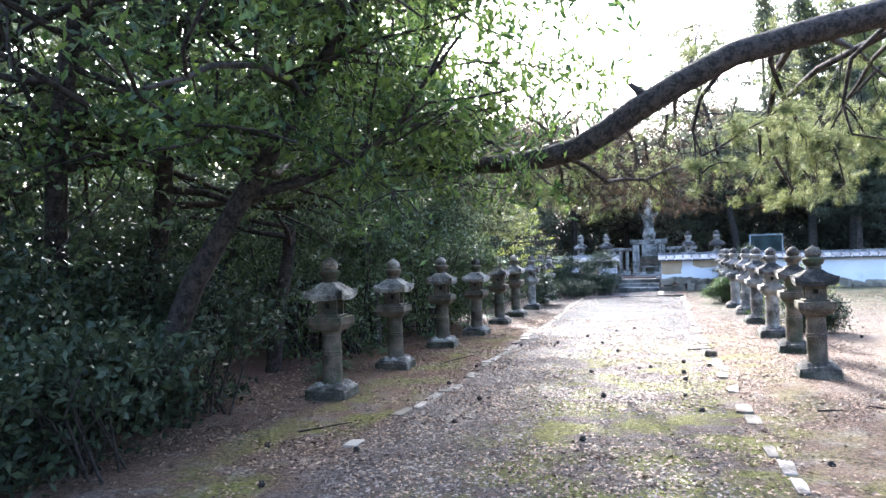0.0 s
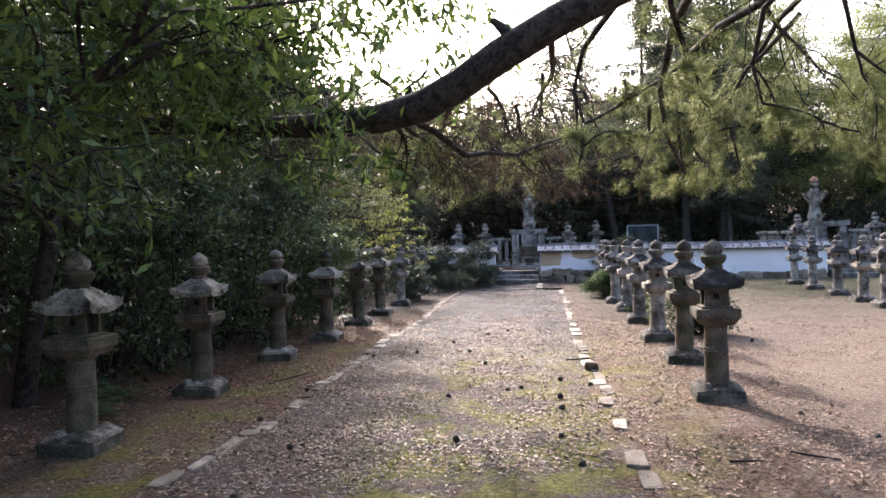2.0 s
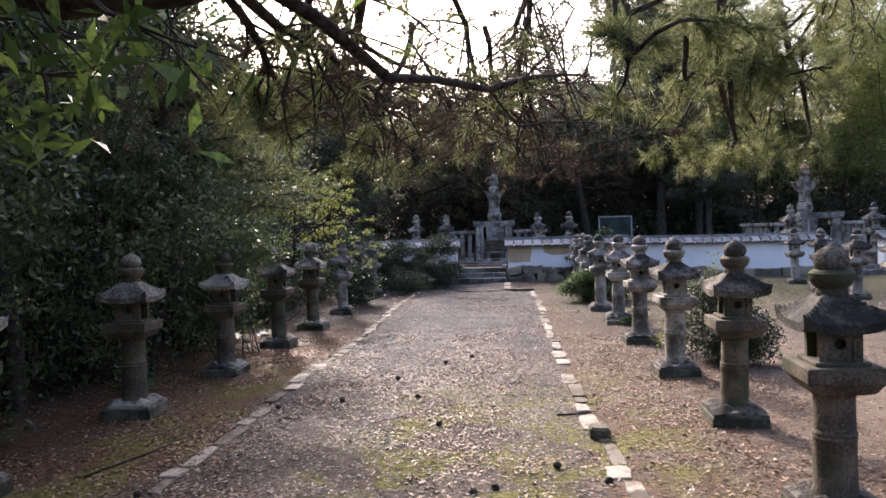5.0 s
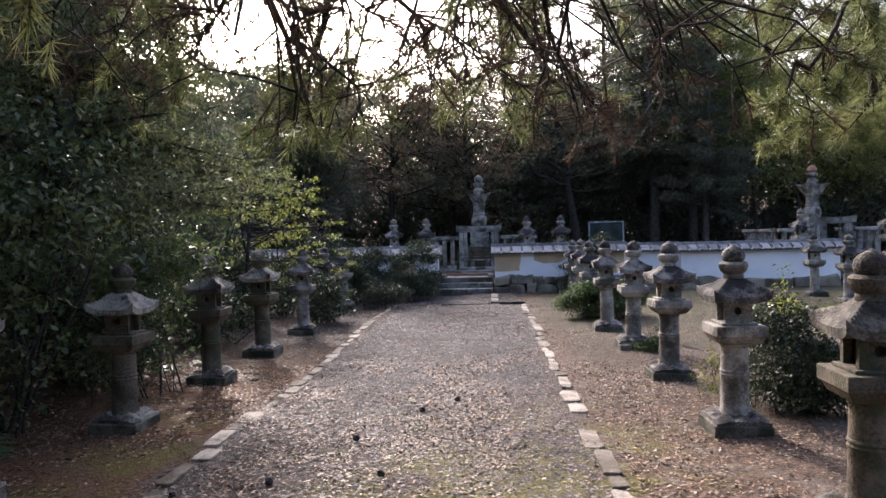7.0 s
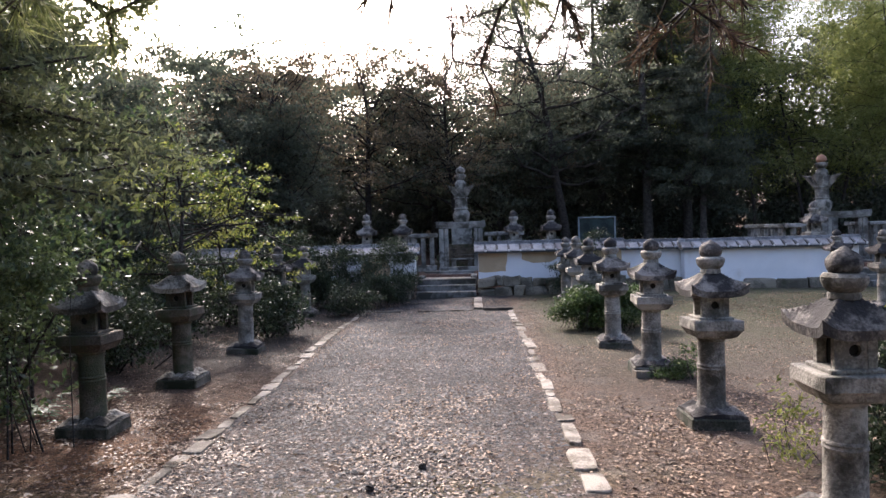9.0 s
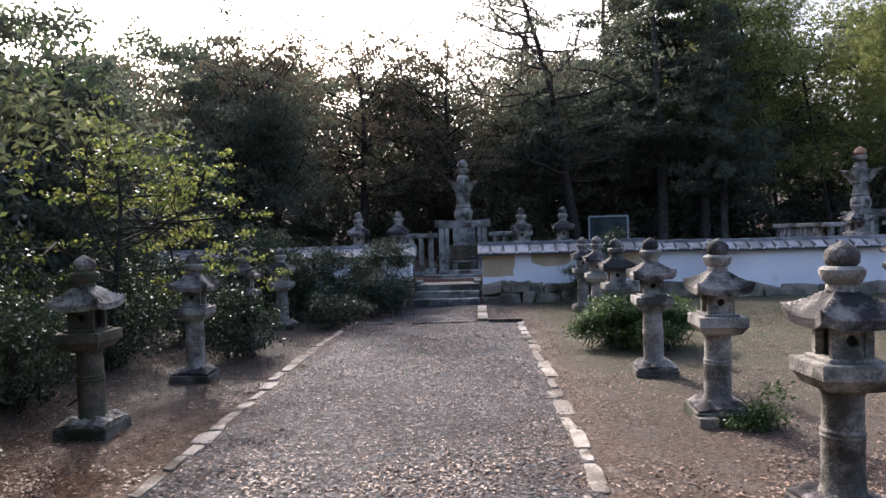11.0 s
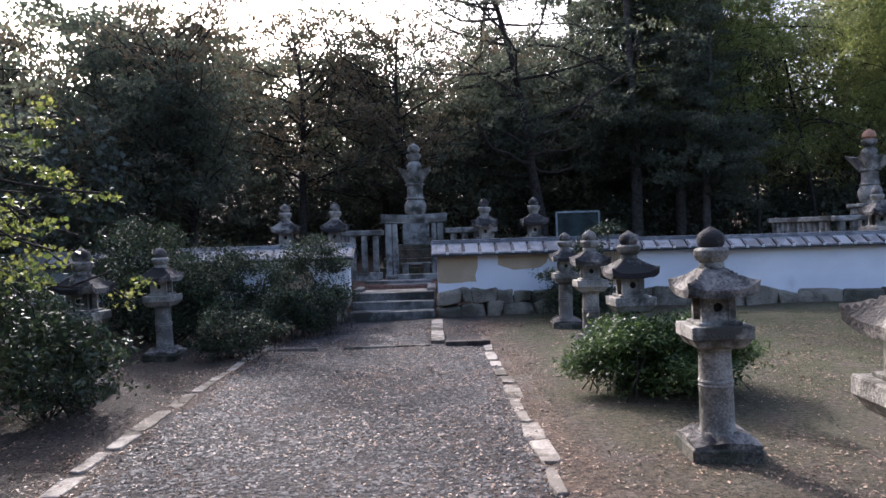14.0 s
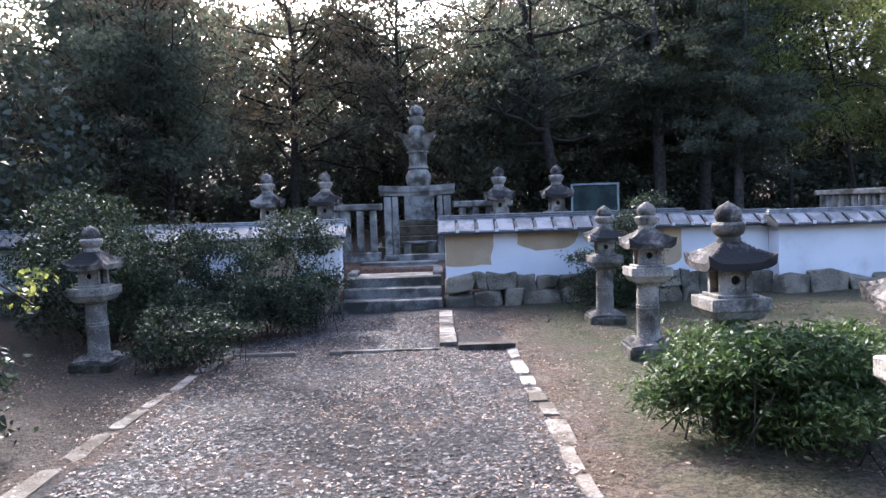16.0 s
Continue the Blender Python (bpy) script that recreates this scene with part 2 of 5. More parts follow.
    # same painted shade over the greyish dirt west of the path
    col = mixed(calc("MULTIPLY", step(y, 15.5, 20.0), step(x, -2.0, -2.6)), col, shade_toned_soil)
    col = mixed(inside, col, gravel)
    near = calc("MULTIPLY", step(y, 15.5, 11.5), calc("MULTIPLY", step(x, -3.4, -2.9), step(x, 1.6, 0.8)))
    middle = calc("MULTIPLY", step(x, -1.6, -0.9), 1.0)
    moss_f = calc("MULTIPLY", near, calc("MULTIPLY", step(noi(1.7), 0.44, 0.56), calc("MAXIMUM", middle, calc("MULTIPLY", step(x, -2.3, -2.5), 1.0))))
    col = mixed(calc("MULTIPLY", moss_f, 0.9), col, moss)
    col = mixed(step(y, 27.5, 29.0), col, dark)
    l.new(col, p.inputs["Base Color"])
    b = n.new("ShaderNodeBump")
    b.inputs["Strength"].default_value, b.inputs["Distance"].default_value = 0.9, 0.03
    l.new(calc("ADD", calc("MULTIPLY", grain, 1.5), mid), b.inputs["Height"])
    l.new(b.outputs[0], p.inputs["Normal"])
    return m


# ---- mesh helpers ----
def box(bm, x0, x1, y0, y1, z0, z1, jitter=0.0, rng=None):
    vs = []
    for z in (z0, z1):
        for x, y in ((x0, y0), (x1, y0), (x1, y1), (x0, y1)):
            d = [(rng.random() - 0.5) * jitter for _ in range(3)] if jitter else (0, 0, 0)
            vs.append(bm.verts.new((x + d[0], y + d[1], z + d[2])))
    for f in ((3, 2, 1, 0), (4, 5, 6, 7), (0, 1, 5, 4), (1, 2, 6, 5), (2, 3, 7, 6), (3, 0, 4, 7)):
        bm.faces.new([vs[i] for i in f])
    return vs


def bevel(bm, width, segments=1):
    bmesh.ops.bevel(bm, geom=list(bm.edges), offset=width, segments=segments, affect="EDGES", clamp_overlap=True)


def lathe(bm, profile, sides=20, lobes=0, depth=0.0):
    """A turned shape from (radius, z) pairs; lobes carve petals into it."""
    rings = []
    for r, z in profile:
        ring = []
        for i in range(sides):
            a = 2 * math.pi * i / sides
            k = r * (1 + depth * math.cos(lobes * a)) if lobes else r
            ring.append(bm.verts.new((k * math.cos(a), k * math.sin(a), z)))
        rings.append(ring)
    for a, b in zip(rings, rings[1:]):
        for i in range(sides):
            bm.faces.new((a[i], a[(i + 1) % sides], b[(i + 1) % sides], b[i]))
    bm.faces.new(list(reversed(rings[0])))
    bm.faces.new(rings[-1])


def part(name, bm, material, parent=None, label="", smooth=False, kind=""):
    me = bpy.data.meshes.new(name)
    bm.to_mesh(me)
    bm.free()
    me.materials.append(M[material] if isinstance(material, str) else material)
    if smooth:
        for poly in me.polygons:
            poly.use_smooth = True
        me.set_sharp_from_angle(angle=radians(40))
    ob = new(name, me)
    ob.parent = parent
    return tagged(ob, label, kind=kind)


def soup(name, verts, faces, material, parent=None, label="", kind="", smooth=False):
    """A joined mesh from numpy arrays of vertices and equal-sided faces."""
    me = bpy.data.meshes.new(name)
    nf, k = faces.shape
    me.vertices.add(len(verts))
    me.vertices.foreach_set("co", np.asarray(verts, np.float32).ravel())
    me.loops.add(nf * k)
    me.loops.foreach_set("vertex_index", faces.astype(np.int32).ravel())
    me.polygons.add(nf)
    me.polygons.foreach_set("loop_start", np.arange(0, nf * k, k, dtype=np.int32))
    me.polygons.foreach_set("loop_total", np.full(nf, k, dtype=np.int32))
    if smooth:
        me.polygons.foreach_set("use_smooth", np.ones(nf, dtype=bool))
    me.update(calc_edges=True)
    me.materials.append(M[material] if isinstance(material, str) else material)
    ob = new(name, me)
    ob.parent = parent
    return tagged(ob, label, kind=kind)


def thing(name, label, category, group="", at=(0, 0, 0), kind=""):
    ob = new(name)
    ob.empty_display_size = 0.1
    ob.location = at
    return tagged(ob, label, category, group, kind)


def unit(v):
    return v / np.maximum(np.linalg.norm(v, axis=-1, keepdims=True), 1e-9)


def leaf_arrays(rng, centres, length, width, up=0.5, spread=1.0, droop=0.0):
    """Folded pointed leaves (two triangles each side of the midrib are one quad) at the centres, turned at random."""
    n = len(centres)
    nrm = unit(rng.normal(size=(n, 3)) * spread + np.array([0, 0, up]))
    d = unit(rng.normal(size=(n, 3)) + np.array([0, 0, -droop]))
    d = unit(d - nrm * np.sum(d * nrm, axis=1, keepdims=True))
    s = np.cross(nrm, d)
    L = length * rng.uniform(0.6, 1.25, (n, 1))
    W = width * rng.uniform(0.7, 1.2, (n, 1))
    a = centres - d * L * 0.5
    b = centres + s * W * 0.5 + nrm * W * 0.15
    c = centres + d * L * 0.5 - nrm * L * 0.08
    e = centres - s * W * 0.5 + nrm * W * 0.15
    v = np.stack([a, b, c, e], 1).reshape(-1, 3)
    f = np.arange(4 * n).reshape(n, 4)
    return v, f


def tube_arrays(points, radii, sides=6):
    pts = np.array(points, float)
    tang = unit(np.gradient(pts, axis=0))
    ref = np.array([0.31, 0.22, 0.93]) if abs(tang[0][2]) < 0.8 else np.array([1.0, 0.1, 0.0])
    u = unit(np.cross(tang, ref))
    w = np.cross(tang, u)
    ang = np.arange(sides) * 2 * np.pi / sides
    ring = u[:, None, :] * np.cos(ang)[None, :, None] + w[:, None, :] * np.sin(ang)[None, :, None]
    v = (pts[:, None, :] + ring * np.array(radii)[:, None, None]).reshape(-1, 3)
    f = []
    for i in range(len(pts) - 1):
        for j in range(sides):
            k = (j + 1) % sides
            f.append((i * sides + j, i * sides + k, (i + 1) * sides + k, (i + 1) * sides + j))
    return v, np.array(f)


def join_arrays(items):
    vs, fs, off = [], [], 0
    for v, f in items:
        vs.append(v)
        fs.append(f + off)
        off += len(v)
    return np.concatenate(vs), np.concatenate(fs)


def wander(rng, start, direction, length, steps, bend=0.25, lift=0.0, floor=-9.0):
    p, d = np.array(start, float), unit(np.array(direction, float))
    out = [p.copy()]
    for _ in range(steps):
        d = unit(d + rng.normal(size=3) * bend + np.array([0, 0, lift]))
        if p[2] + d[2] * length / steps < floor:
            d[2] = abs(d[2]) * 0.3
        p = p + d * length / steps
        out.append(p.copy())
    return out


# ---- ground ----
def relief(x, y):
    """Height of the ground: gentle unevenness, the raised terrace and the wooded slope behind it."""
    z = 0.018 * np.sin(x * 1.1 + 0.6) * np.cos(y * 0.7) + 0.012 * np.sin(x * 2.7 + y * 1.9)
    z = z - 0.02 * np.exp(-((x + 0.8) / 1.4) ** 2)
    z = z + 0.10 * np.clip((-3.9 - x) / 1.5, 0, 1)
    z = z + np.clip((y - 28.9) / 0.3, 0, 1) * 0.47
    return z + np.clip((y - 43) / 20, 0, 3) * 3.0 + np.clip((x - 26) / 20, 0, 2) * 4.0


GROUND = ground_material()
gx = np.concatenate([[-900, -300, -120, -60, -35], np.arange(-25, 25.01, 0.25), [35, 60, 120, 300, 900]])
gy = np.concatenate([[-900, -300, -100, -40, -15], np.arange(-6, 45.01, 0.25), [48, 52, 60, 75, 100, 300, 900]])
gxx, gyy = np.meshgrid(gx, gy, indexing="ij")
gv = np.stack([gxx, gyy, relief(gxx, gyy)], -1).reshape(-1, 3)
gi = np.arange(len(gx) * len(gy)).reshape(len(gx), len(gy))
gf = np.stack([gi[:-1, :-1], gi[1:, :-1], gi[1:, 1:], gi[:-1, 1:]], -1).reshape(-1, 4)
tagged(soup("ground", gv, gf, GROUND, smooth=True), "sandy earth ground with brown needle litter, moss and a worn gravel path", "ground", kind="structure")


# ---- plastered boundary walls with tiled copings ----
def plaster_wall(name, label, x0, x1, y, base, body, top, patches=(), jut=0.0):
    """A low wall: rough stone footing, white plaster, tiled coping. y is the front face of the plaster."""
    rng = random.Random(name + str(x0))
    wall = thing(name, label, "wall", kind="structure")
    t = 0.34
    bm = bmesh.new()
    box(bm, x0, x1, y, y + t, base - 0.12, body)
    part("plaster_body", bm, "plaster", wall, "white lime plaster over clay")
    for px, pz, pw, ph in patches:
        bm = bmesh.new()
        n = 18
        front, back = [], []
        for i in range(n):
            a = 2 * math.pi * i / n
            q = 1 + rng.uniform(-0.13, 0.13)
            cx = math.copysign(abs(math.cos(a)) ** 0.6, math.cos(a)) * pw / 2 * q
            cz = math.copysign(abs(math.sin(a)) ** 0.6, math.sin(a)) * ph / 2 * q
            xx, zz = min(max(px + cx, x0 + 0.005), x1 - 0.005), min(max(pz + cz, base + 0.01), body - 0.002)
            front.append(bm.verts.new((xx, y - 0.004, zz)))
            back.append(bm.verts.new((xx, y + 0.01, zz)))
        bm.faces.new(front)
        for i in range(n):
            bm.faces.new((front[i], back[i], back[(i + 1) % n], front[(i + 1) % n]))
        part("bare_patch", bm, "clay", wall, "patch of bare ochre clay where plaster fell off")
    # footing stones
    x = x0 - 0.03
    bands = [(-0.1, base)] if base < 0.34 else [(-0.1, base * 0.45), (base * 0.45, base)]
    for zb, zt in bands:
        x = x0 - 0.03
        while x < x1:
            w = min(rng.uniform(0.35, 0.8) if base < 0.34 else rng.uniform(0.22, 0.52), x1 + 0.05 - x)
            if w < 0.1:
                break
            bm = bmesh.new()
            box(bm, x + 0.008, x + w - 0.008, y - 0.06 - jut - rng.uniform(0, 0.06), y + t * 0.5, zb, zt + rng.uniform(-0.05, 0.02), 0.10, rng)
            bmesh.ops.subdivide_edges(bm, edges=list(bm.edges), cuts=1, use_grid_fill=True)
            for v in bm.verts:
                v.co += noise.noise_vector(v.co * 3.3) * 0.085
            bevel(bm, 0.02)
            part("stone", bm, "rock", wall, smooth=True)
            x += w
    # coping: pitched tile rows with raised joints, painted white highlights at the eave, and a ridge
    eave, ridge, over = body - 0.01, top, 0.17
    bm = bmesh.new()
    yc = y + t / 2
    vs = [bm.verts.new(c) for c in ((x0 - 0.1, y - over, eave - 0.03), (x0 - 0.1, y - over, eave), (x0 - 0.1, yc - 0.06, ridge - 0.05), (x0 - 0.1, yc + 0.06, ridge - 0.05),
                                     (x0 - 0.1, y + t + over, eave), (x0 - 0.1, y + t + over, eave - 0.03))]
    ve = [bm.verts.new((x1 + 0.1, v.co.y, v.co.z)) for v in vs]
    for i in range(6):
        bm.faces.new((vs[i], ve[i], ve[(i + 1) % 6], vs[(i + 1) % 6]))
    bm.faces.new(list(reversed(vs)))
    bm.faces.new(ve)
    part("coping_bed", bm, "tile_dark", wall, "dark tile coping bed")
    slope = Vector((0, yc - 0.06 - (y - over), ridge - 0.05 - eave))
    n = max(2, int((x1 - x0 + 0.2) / 0.27))
    for s in (0, 1):
        for i in range(n):
            xa = x0 - 0.1 + (x1 - x0 + 0.2) * i / n
            xb = x0 - 0.1 + (x1 - x0 + 0.2) * (i + 1) / n
            bm = bmesh.new()
            y0, y1 = (y - over - 0.012, yc - 0.07) if s == 0 else (y + t + over + 0.012, yc + 0.07)
            a = [(xa + 0.012, y0, eave + 0.006), (xb - 0.035, y0, eave + 0.004), (xb - 0.035, y1, ridge - 0.04), (xa + 0.012, y1, ridge - 0.04)]
            lo = [bm.verts.new(c) for c in a]
            hi = [bm.verts.new((c[0], c[1], c[2] + 0.022)) for c in a]
            for f in ((0, 1, 2, 3),):
                bm.faces.new([hi[k] for k in f])
                bm.faces.new([lo[k] for k in reversed(f)])
            for k in range(4):
                bm.faces.new((lo[k], lo[(k + 1) % 4], hi[(k + 1) % 4], hi[k]))
            part("roof_tile", bm, "tile", wall)
            bm = bmesh.new()
            w = 0.022
            ym, zm = y0 + (y1 - y0) * 0.6, eave + (ridge - 0.03 - eave) * 0.6
            a = [(xb - w, y0 - 0.004, eave + 0.012), (xb + w, y0 - 0.004, eave + 0.012), (xb + w, ym, zm), (xb - w, ym, zm)]
            lo = [bm.verts.new(c) for c in a]
            hi = [bm.verts.new((c[0] * 0.999 + xb * 0.001, c[1], c[2] + 0.042)) for c in a]
            bm.faces.new(hi)
            for k in range(4):
                bm.faces.new((lo[k], lo[(k + 1) % 4], hi[(k + 1) % 4], hi[k]))
            part("tile_roll", bm, "tile_dark", wall, "dark raised joint tile")
            # white caps stand for the highlights on the tile ends
            if s == 0:
                bm = bmesh.new()
                box(bm, xb - 0.026, xb + 0.026, y0 - 0.014, y0 - 0.002, eave + 0.002, eave + 0.05)
                bevel(bm, 0.006)
                part("eave_cap", bm, "eave_highlight", wall, "round-edged eave tile cap, whitened as its highlight")
    bm = bmesh.new()
    for k, (hw, z0, z1) in enumerate(((0.085, -0.05, -0.012), (0.065, -0.012, 0.016), (0.05, 0.016, 0.045))):
        box(bm, x0 - 0.11 + 0.01 * k, x1 + 0.11 - 0.01 * k, yc - hw, yc + hw, ridge + z0, ridge + z1)
    bevel(bm, 0.008)
    part("ridge_course", bm, "tile", wall, "layered grey ridge tiles")
    return wall


WA = plaster_wall("wall_south_east", "low white plastered wall with clay patches, stone footing and grey tiled coping", -0.03, 3.45, 27.9, 0.44, 1.08, 1.28,
                  ((0.26, 0.85, 0.80, 0.62), (1.45, 0.99, 0.86, 0.44), (3.05, 0.80, 0.90, 0.70)), 0.08)
WE = plaster_wall("wall_middle", "short set-back white plastered wall with stone footing and grey tiled coping", 3.0, 5.05, 28.6, 0.30, 1.05, 1.22, (), 0.02)
WB = plaster_wall("wall_east", "long low white plastered wall with stone footing and grey tiled coping", 5.05, 9.25, 28.25, 0.27, 1.03, 1.21, (), 0.10)
WC = plaster_wall("wall_far_east", "low white plastered wall with grey tiled coping beyond the second stair", 10.9, 19.0, 28.25, 0.25, 1.03, 1.21, ())
WD = plaster_wall("wall_south_west", "low white plastered wall with clay patches behind shrubs", -7.5, -1.58, 27.9, 0.44, 1.08, 1.28, ((-2.55, 0.70, 0.75, 0.5), (-3.9, 0.7, 0.5, 0.4), (-5.2, 0.7, 0.9, 0.5)), 0.06)


# ---- stone stairs to the graves ----
def stair(name, x0, x1, y0, label):
    st = thing(name, label, "steps", kind="structure")
    rng = random.Random(name)
    for i in range(3):
        bm = bmesh.new()
        box(bm, x0, x1, y0 + 0.30 * i, y0 + 0.30 * i + 0.36, -0.1, 0.135 * (i + 1), 0.012, rng)
        bevel(bm, 0.012)
        part("step", bm, "step_stone", st, "worn grey granite step")
    bm = bmesh.new()
    box(bm, x0, x1, y0 + 0.96, y0 + 2.35, -0.1, 0.396)
    part("landing", bm, "kerb", st, "sandy landing between the steps")
    for i in range(2):
        bm = bmesh.new()
        box(bm, x0 + 0.05, x1 - 0.05, y0 + 2.05 + 0.28 * i, y0 + 2.05 + 0.28 * i + 0.34, 0.2, 0.45 + 0.06 * i)
        bevel(bm, 0.012)
        part("upper_step", bm, "step_stone", st, "upper granite step")
    for x in (x0 + 0.05, x1 - 0.05):
        bm = bmesh.new()
        box(bm, x - 0.08, x + 0.08, y0 + 0.98, y0 + 2.04, 0.2, 0.46)
        bevel(bm, 0.02)
        part("side_kerb", bm, "step_stone", st, "grey side kerb")
    return st


stair("stairs_west", -1.56, -0.10, 27.66, "grey granite steps rising to the grave gate")
stair("stairs_east", 9.38, 10.78, 27.9, "grey granite steps rising to the second grave gate")


# ---- grave enclosures with gate and tower ----
def fence_run(parent, p, q, z, height, gap, thick=0.13, posts=True):
    a, b = Vector((*p, z)), Vector((*q, z))
    length = (b - a).length
    ang = math.atan2(b.y - a.y, b.x - a.x)
    mm = Matrix.Translation(a) @ Matrix.Rotation(ang, 4, "Z")

    def add(nm, x0, x1, y0, y1, z0, z1, bev, lab):
        bm = bmesh.new()
        box(bm, x0, x1, y0, y1, z0, z1)
        bevel(bm, bev)
        bmesh.ops.transform(bm, matrix=mm, verts=bm.verts)
        return part(nm, bm, "hall_stone", parent, lab)

    add("top_rail", -0.06, length + 0.06, -0.10, 0.10, height - 0.12, height, 0.02, "heavy stone top rail")
    add("bottom_rail", 0, length, -0.09, 0.09, -0.02, 0.16, 0.015, "stone bottom rail")
    n = max(1, round(length / gap))
    for i in range(n):
        x = (i + 0.5) * length / n
        add("baluster", x - thick / 2, x + thick / 2, -thick / 2.4, thick / 2.4, 0.16, height - 0.12, 0.01, "square stone fence post")


def grave(cx, y, z, label, cap, aside=0.0, w=1.72, d=3.3, skew=0.0, back=1.55):
    """A stone fence round a five-stage tower, with a gate of two posts and a lintel in front."""
    rng = random.Random(int(cx * 10))
    fence = thing("stone_fence", label + " balustrade round the grave", "fence", at=(0, 0, 0))
    fence_run(fence, (cx - w, y), (cx - 0.72, y), z, 1.08, 0.25)
    fence_run(fence, (cx + 0.72, y), (cx + w, y), z, 1.08, 0.25)
    fence_run(fence, (cx - w, y + 0.2), (cx - w - skew, y + d), z, 1.08, 0.24, 0.10)
    fence_run(fence, (cx + w, y + 0.2), (cx + w, y + d), z, 1.08, 0.24, 0.10)
    gate = thing("stone_gate", label + " gate of granite posts under a long lintel", "gate")
    for s in (-1, 1):
        for x, tw, h, nm in ((0.56, 0.14, 1.20, "gate_post"), (0.42, 0.11, 1.20, "inner_post")):
            bm = bmesh.new()
            box(bm, cx + s * x - tw / 2, cx + s * x + tw / 2, y - 0.10, y + 0.10, z, z + h)
            bevel(bm, 0.012)
            part(nm, bm, "hall_stone", gate, "square granite " + nm.replace("_", " "))
    bm = bmesh.new()
    n = 8
    for i in range(n):
        xa, xb = cx - 0.71 + 1.42 * i / n, cx - 0.71 + 1.42 * (i + 1) / n
        za, zb = (abs(2 * i / n - 1)) ** 2 * 0.03, (abs(2 * (i + 1) / n - 1)) ** 2 * 0.03
        for z0, z1, hw in ((1.20, 1.28, 0.13), (1.28, 1.385, 0.17)):
            c = [bm.verts.new((x, y + s * hw, z + zz + o)) for (x, o) in ((xa, za), (xb, zb)) for zz in (z0, z1) for s in (-1, 1)]
            for f in ((0, 4, 6, 2), (1, 3, 7, 5), (2, 6, 7, 3), (0, 1, 5, 4)) + (((0, 2, 3, 1),) if i == 0 else ()) + (((4, 5, 7, 6),) if i == n - 1 else ()):
                bm.faces.new([c[k] for k in f])
    bmesh.ops.remove_doubles(bm, verts=bm.verts, dist=0.0005)
    part("lintel", bm, "hall_stone", gate, "stepped granite lintel with lifted ends")
    bm = bmesh.new()
    box(bm, cx - 0.65, cx + 0.65, y - 0.13, y + 0.13, z - 0.03, z + 0.10)
    bevel(bm, 0.012)
    part("sill", bm, "hall_stone", gate, "granite threshold")
    for s in (-1, 1):
        bm = bmesh.new()
        box(bm, cx + s * 0.24 - 0.07, cx + s * 0.24 + 0.07, y + 0.5, y + 0.62, z, z + 0.28)
        bevel(bm, 0.01)
        part("small_post", bm, "hall_stone", gate, "short stone post behind the sill")
    bm = bmesh.new()
    box(bm, cx - 0.34, cx + 0.34, y + 0.49, y + 0.63, z + 0.28, z + 0.325)
    bevel(bm, 0.008)
    part("offering_bar", bm, "hall_stone", gate, "thin stone bar on the short posts")
    tower = thing("stone_tower", label + " five-stage grave tower on a block pedestal", "monument")
    ty = y + back
    tx = cx + aside
    for nm, hw, z0, z1 in (("lowest_plinth", 0.95, 0, 0.22), ("lower_plinth", 0.76, 0.22, 0.42), ("plinth", 0.58, 0.42, 0.62), ("upper_plinth", 0.44, 0.62, 0.72), ("pedestal_block", 0.31, 0.72, 1.27), ("pedestal_slab", 0.37, 1.27, 1.36)):
        bm = bmesh.new()
        box(bm, tx - hw, tx + hw, ty - hw, ty + hw, z + z0 - 0.02 * (z0 == 0), z + z1)
        bevel(bm, 0.015)
        # lower plinths take the dark mossy stone so their shade is painted in
        part(nm, bm, "hall_stone" if z0 > 0.7 else "dark_stone", tower, "grey granite " + nm.replace("_", " ") if z0 > 0.7 else "mossy shade-toned " + nm.replace("_", " "))

    def settle(bm):
        bmesh.ops.transform(bm, matrix=Matrix.Translation((tx, ty, z + 1.36)) @ Matrix.Scale(0.885, 4), verts=bm.verts)

    def turned(nm, prof, matname, lab, sides=24, lobes=0, dep=0.0):
        bm = bmesh.new()
        lathe(bm, prof, sides, lobes, dep)
        settle(bm)
        part(nm, bm, matname, tower, lab, True)

    turned("bulb", [(0.19, 0), (0.25, 0.07), (0.295, 0.20), (0.295, 0.33), (0.24, 0.45), (0.20, 0.49)], "stone", "rounded water stage")
    turned("drum", [(0.235, 0.50), (0.215, 0.60), (0.21, 0.80), (0.22, 0.86)], "stone", "slightly waisted drum", 24)
    for hw, z0 in ((0.255, 0.488), (0.265, 0.86)):
        bm = bmesh.new()
        lathe(bm, [(hw - 0.01, z0), (hw, z0 + 0.008), (hw, z0 + 0.035), (hw - 0.01, z0 + 0.042)], 24)
        settle(bm)
        part("band", bm, "stone", tower, "flat stone band", True)
    bm = bmesh.new()
    box(bm, -0.20, 0.20, -0.20, 0.20, 0.90, 1.28)
    for sx in (-1, 1):
        for sy in (-1, 1):
            lo = [bm.verts.new((sx * a, sy * b, c)) for a, b, c in ((0.10, 0.22, 0.92), (0.22, 0.22, 0.92), (0.22, 0.10, 0.92))]
            hi = [bm.verts.new((sx * a, sy * b, c)) for a, b, c in ((0.10, 0.30, 1.10), (0.33, 0.33, 1.12), (0.30, 0.10, 1.10))]
            top = [bm.verts.new((sx * a, sy * b, c)) for a, b, c in ((0.14, 0.40, 1.24), (0.46, 0.46, 1.33), (0.40, 0.14, 1.24))]
            inn = bm.verts.new((sx * 0.14, sy * 0.14, 1.24))
            for a, b in ((lo, hi), (hi, top)):
                for k in (0, 1):
                    bm.faces.new((a[k], a[k + 1], b[k + 1], b[k]))
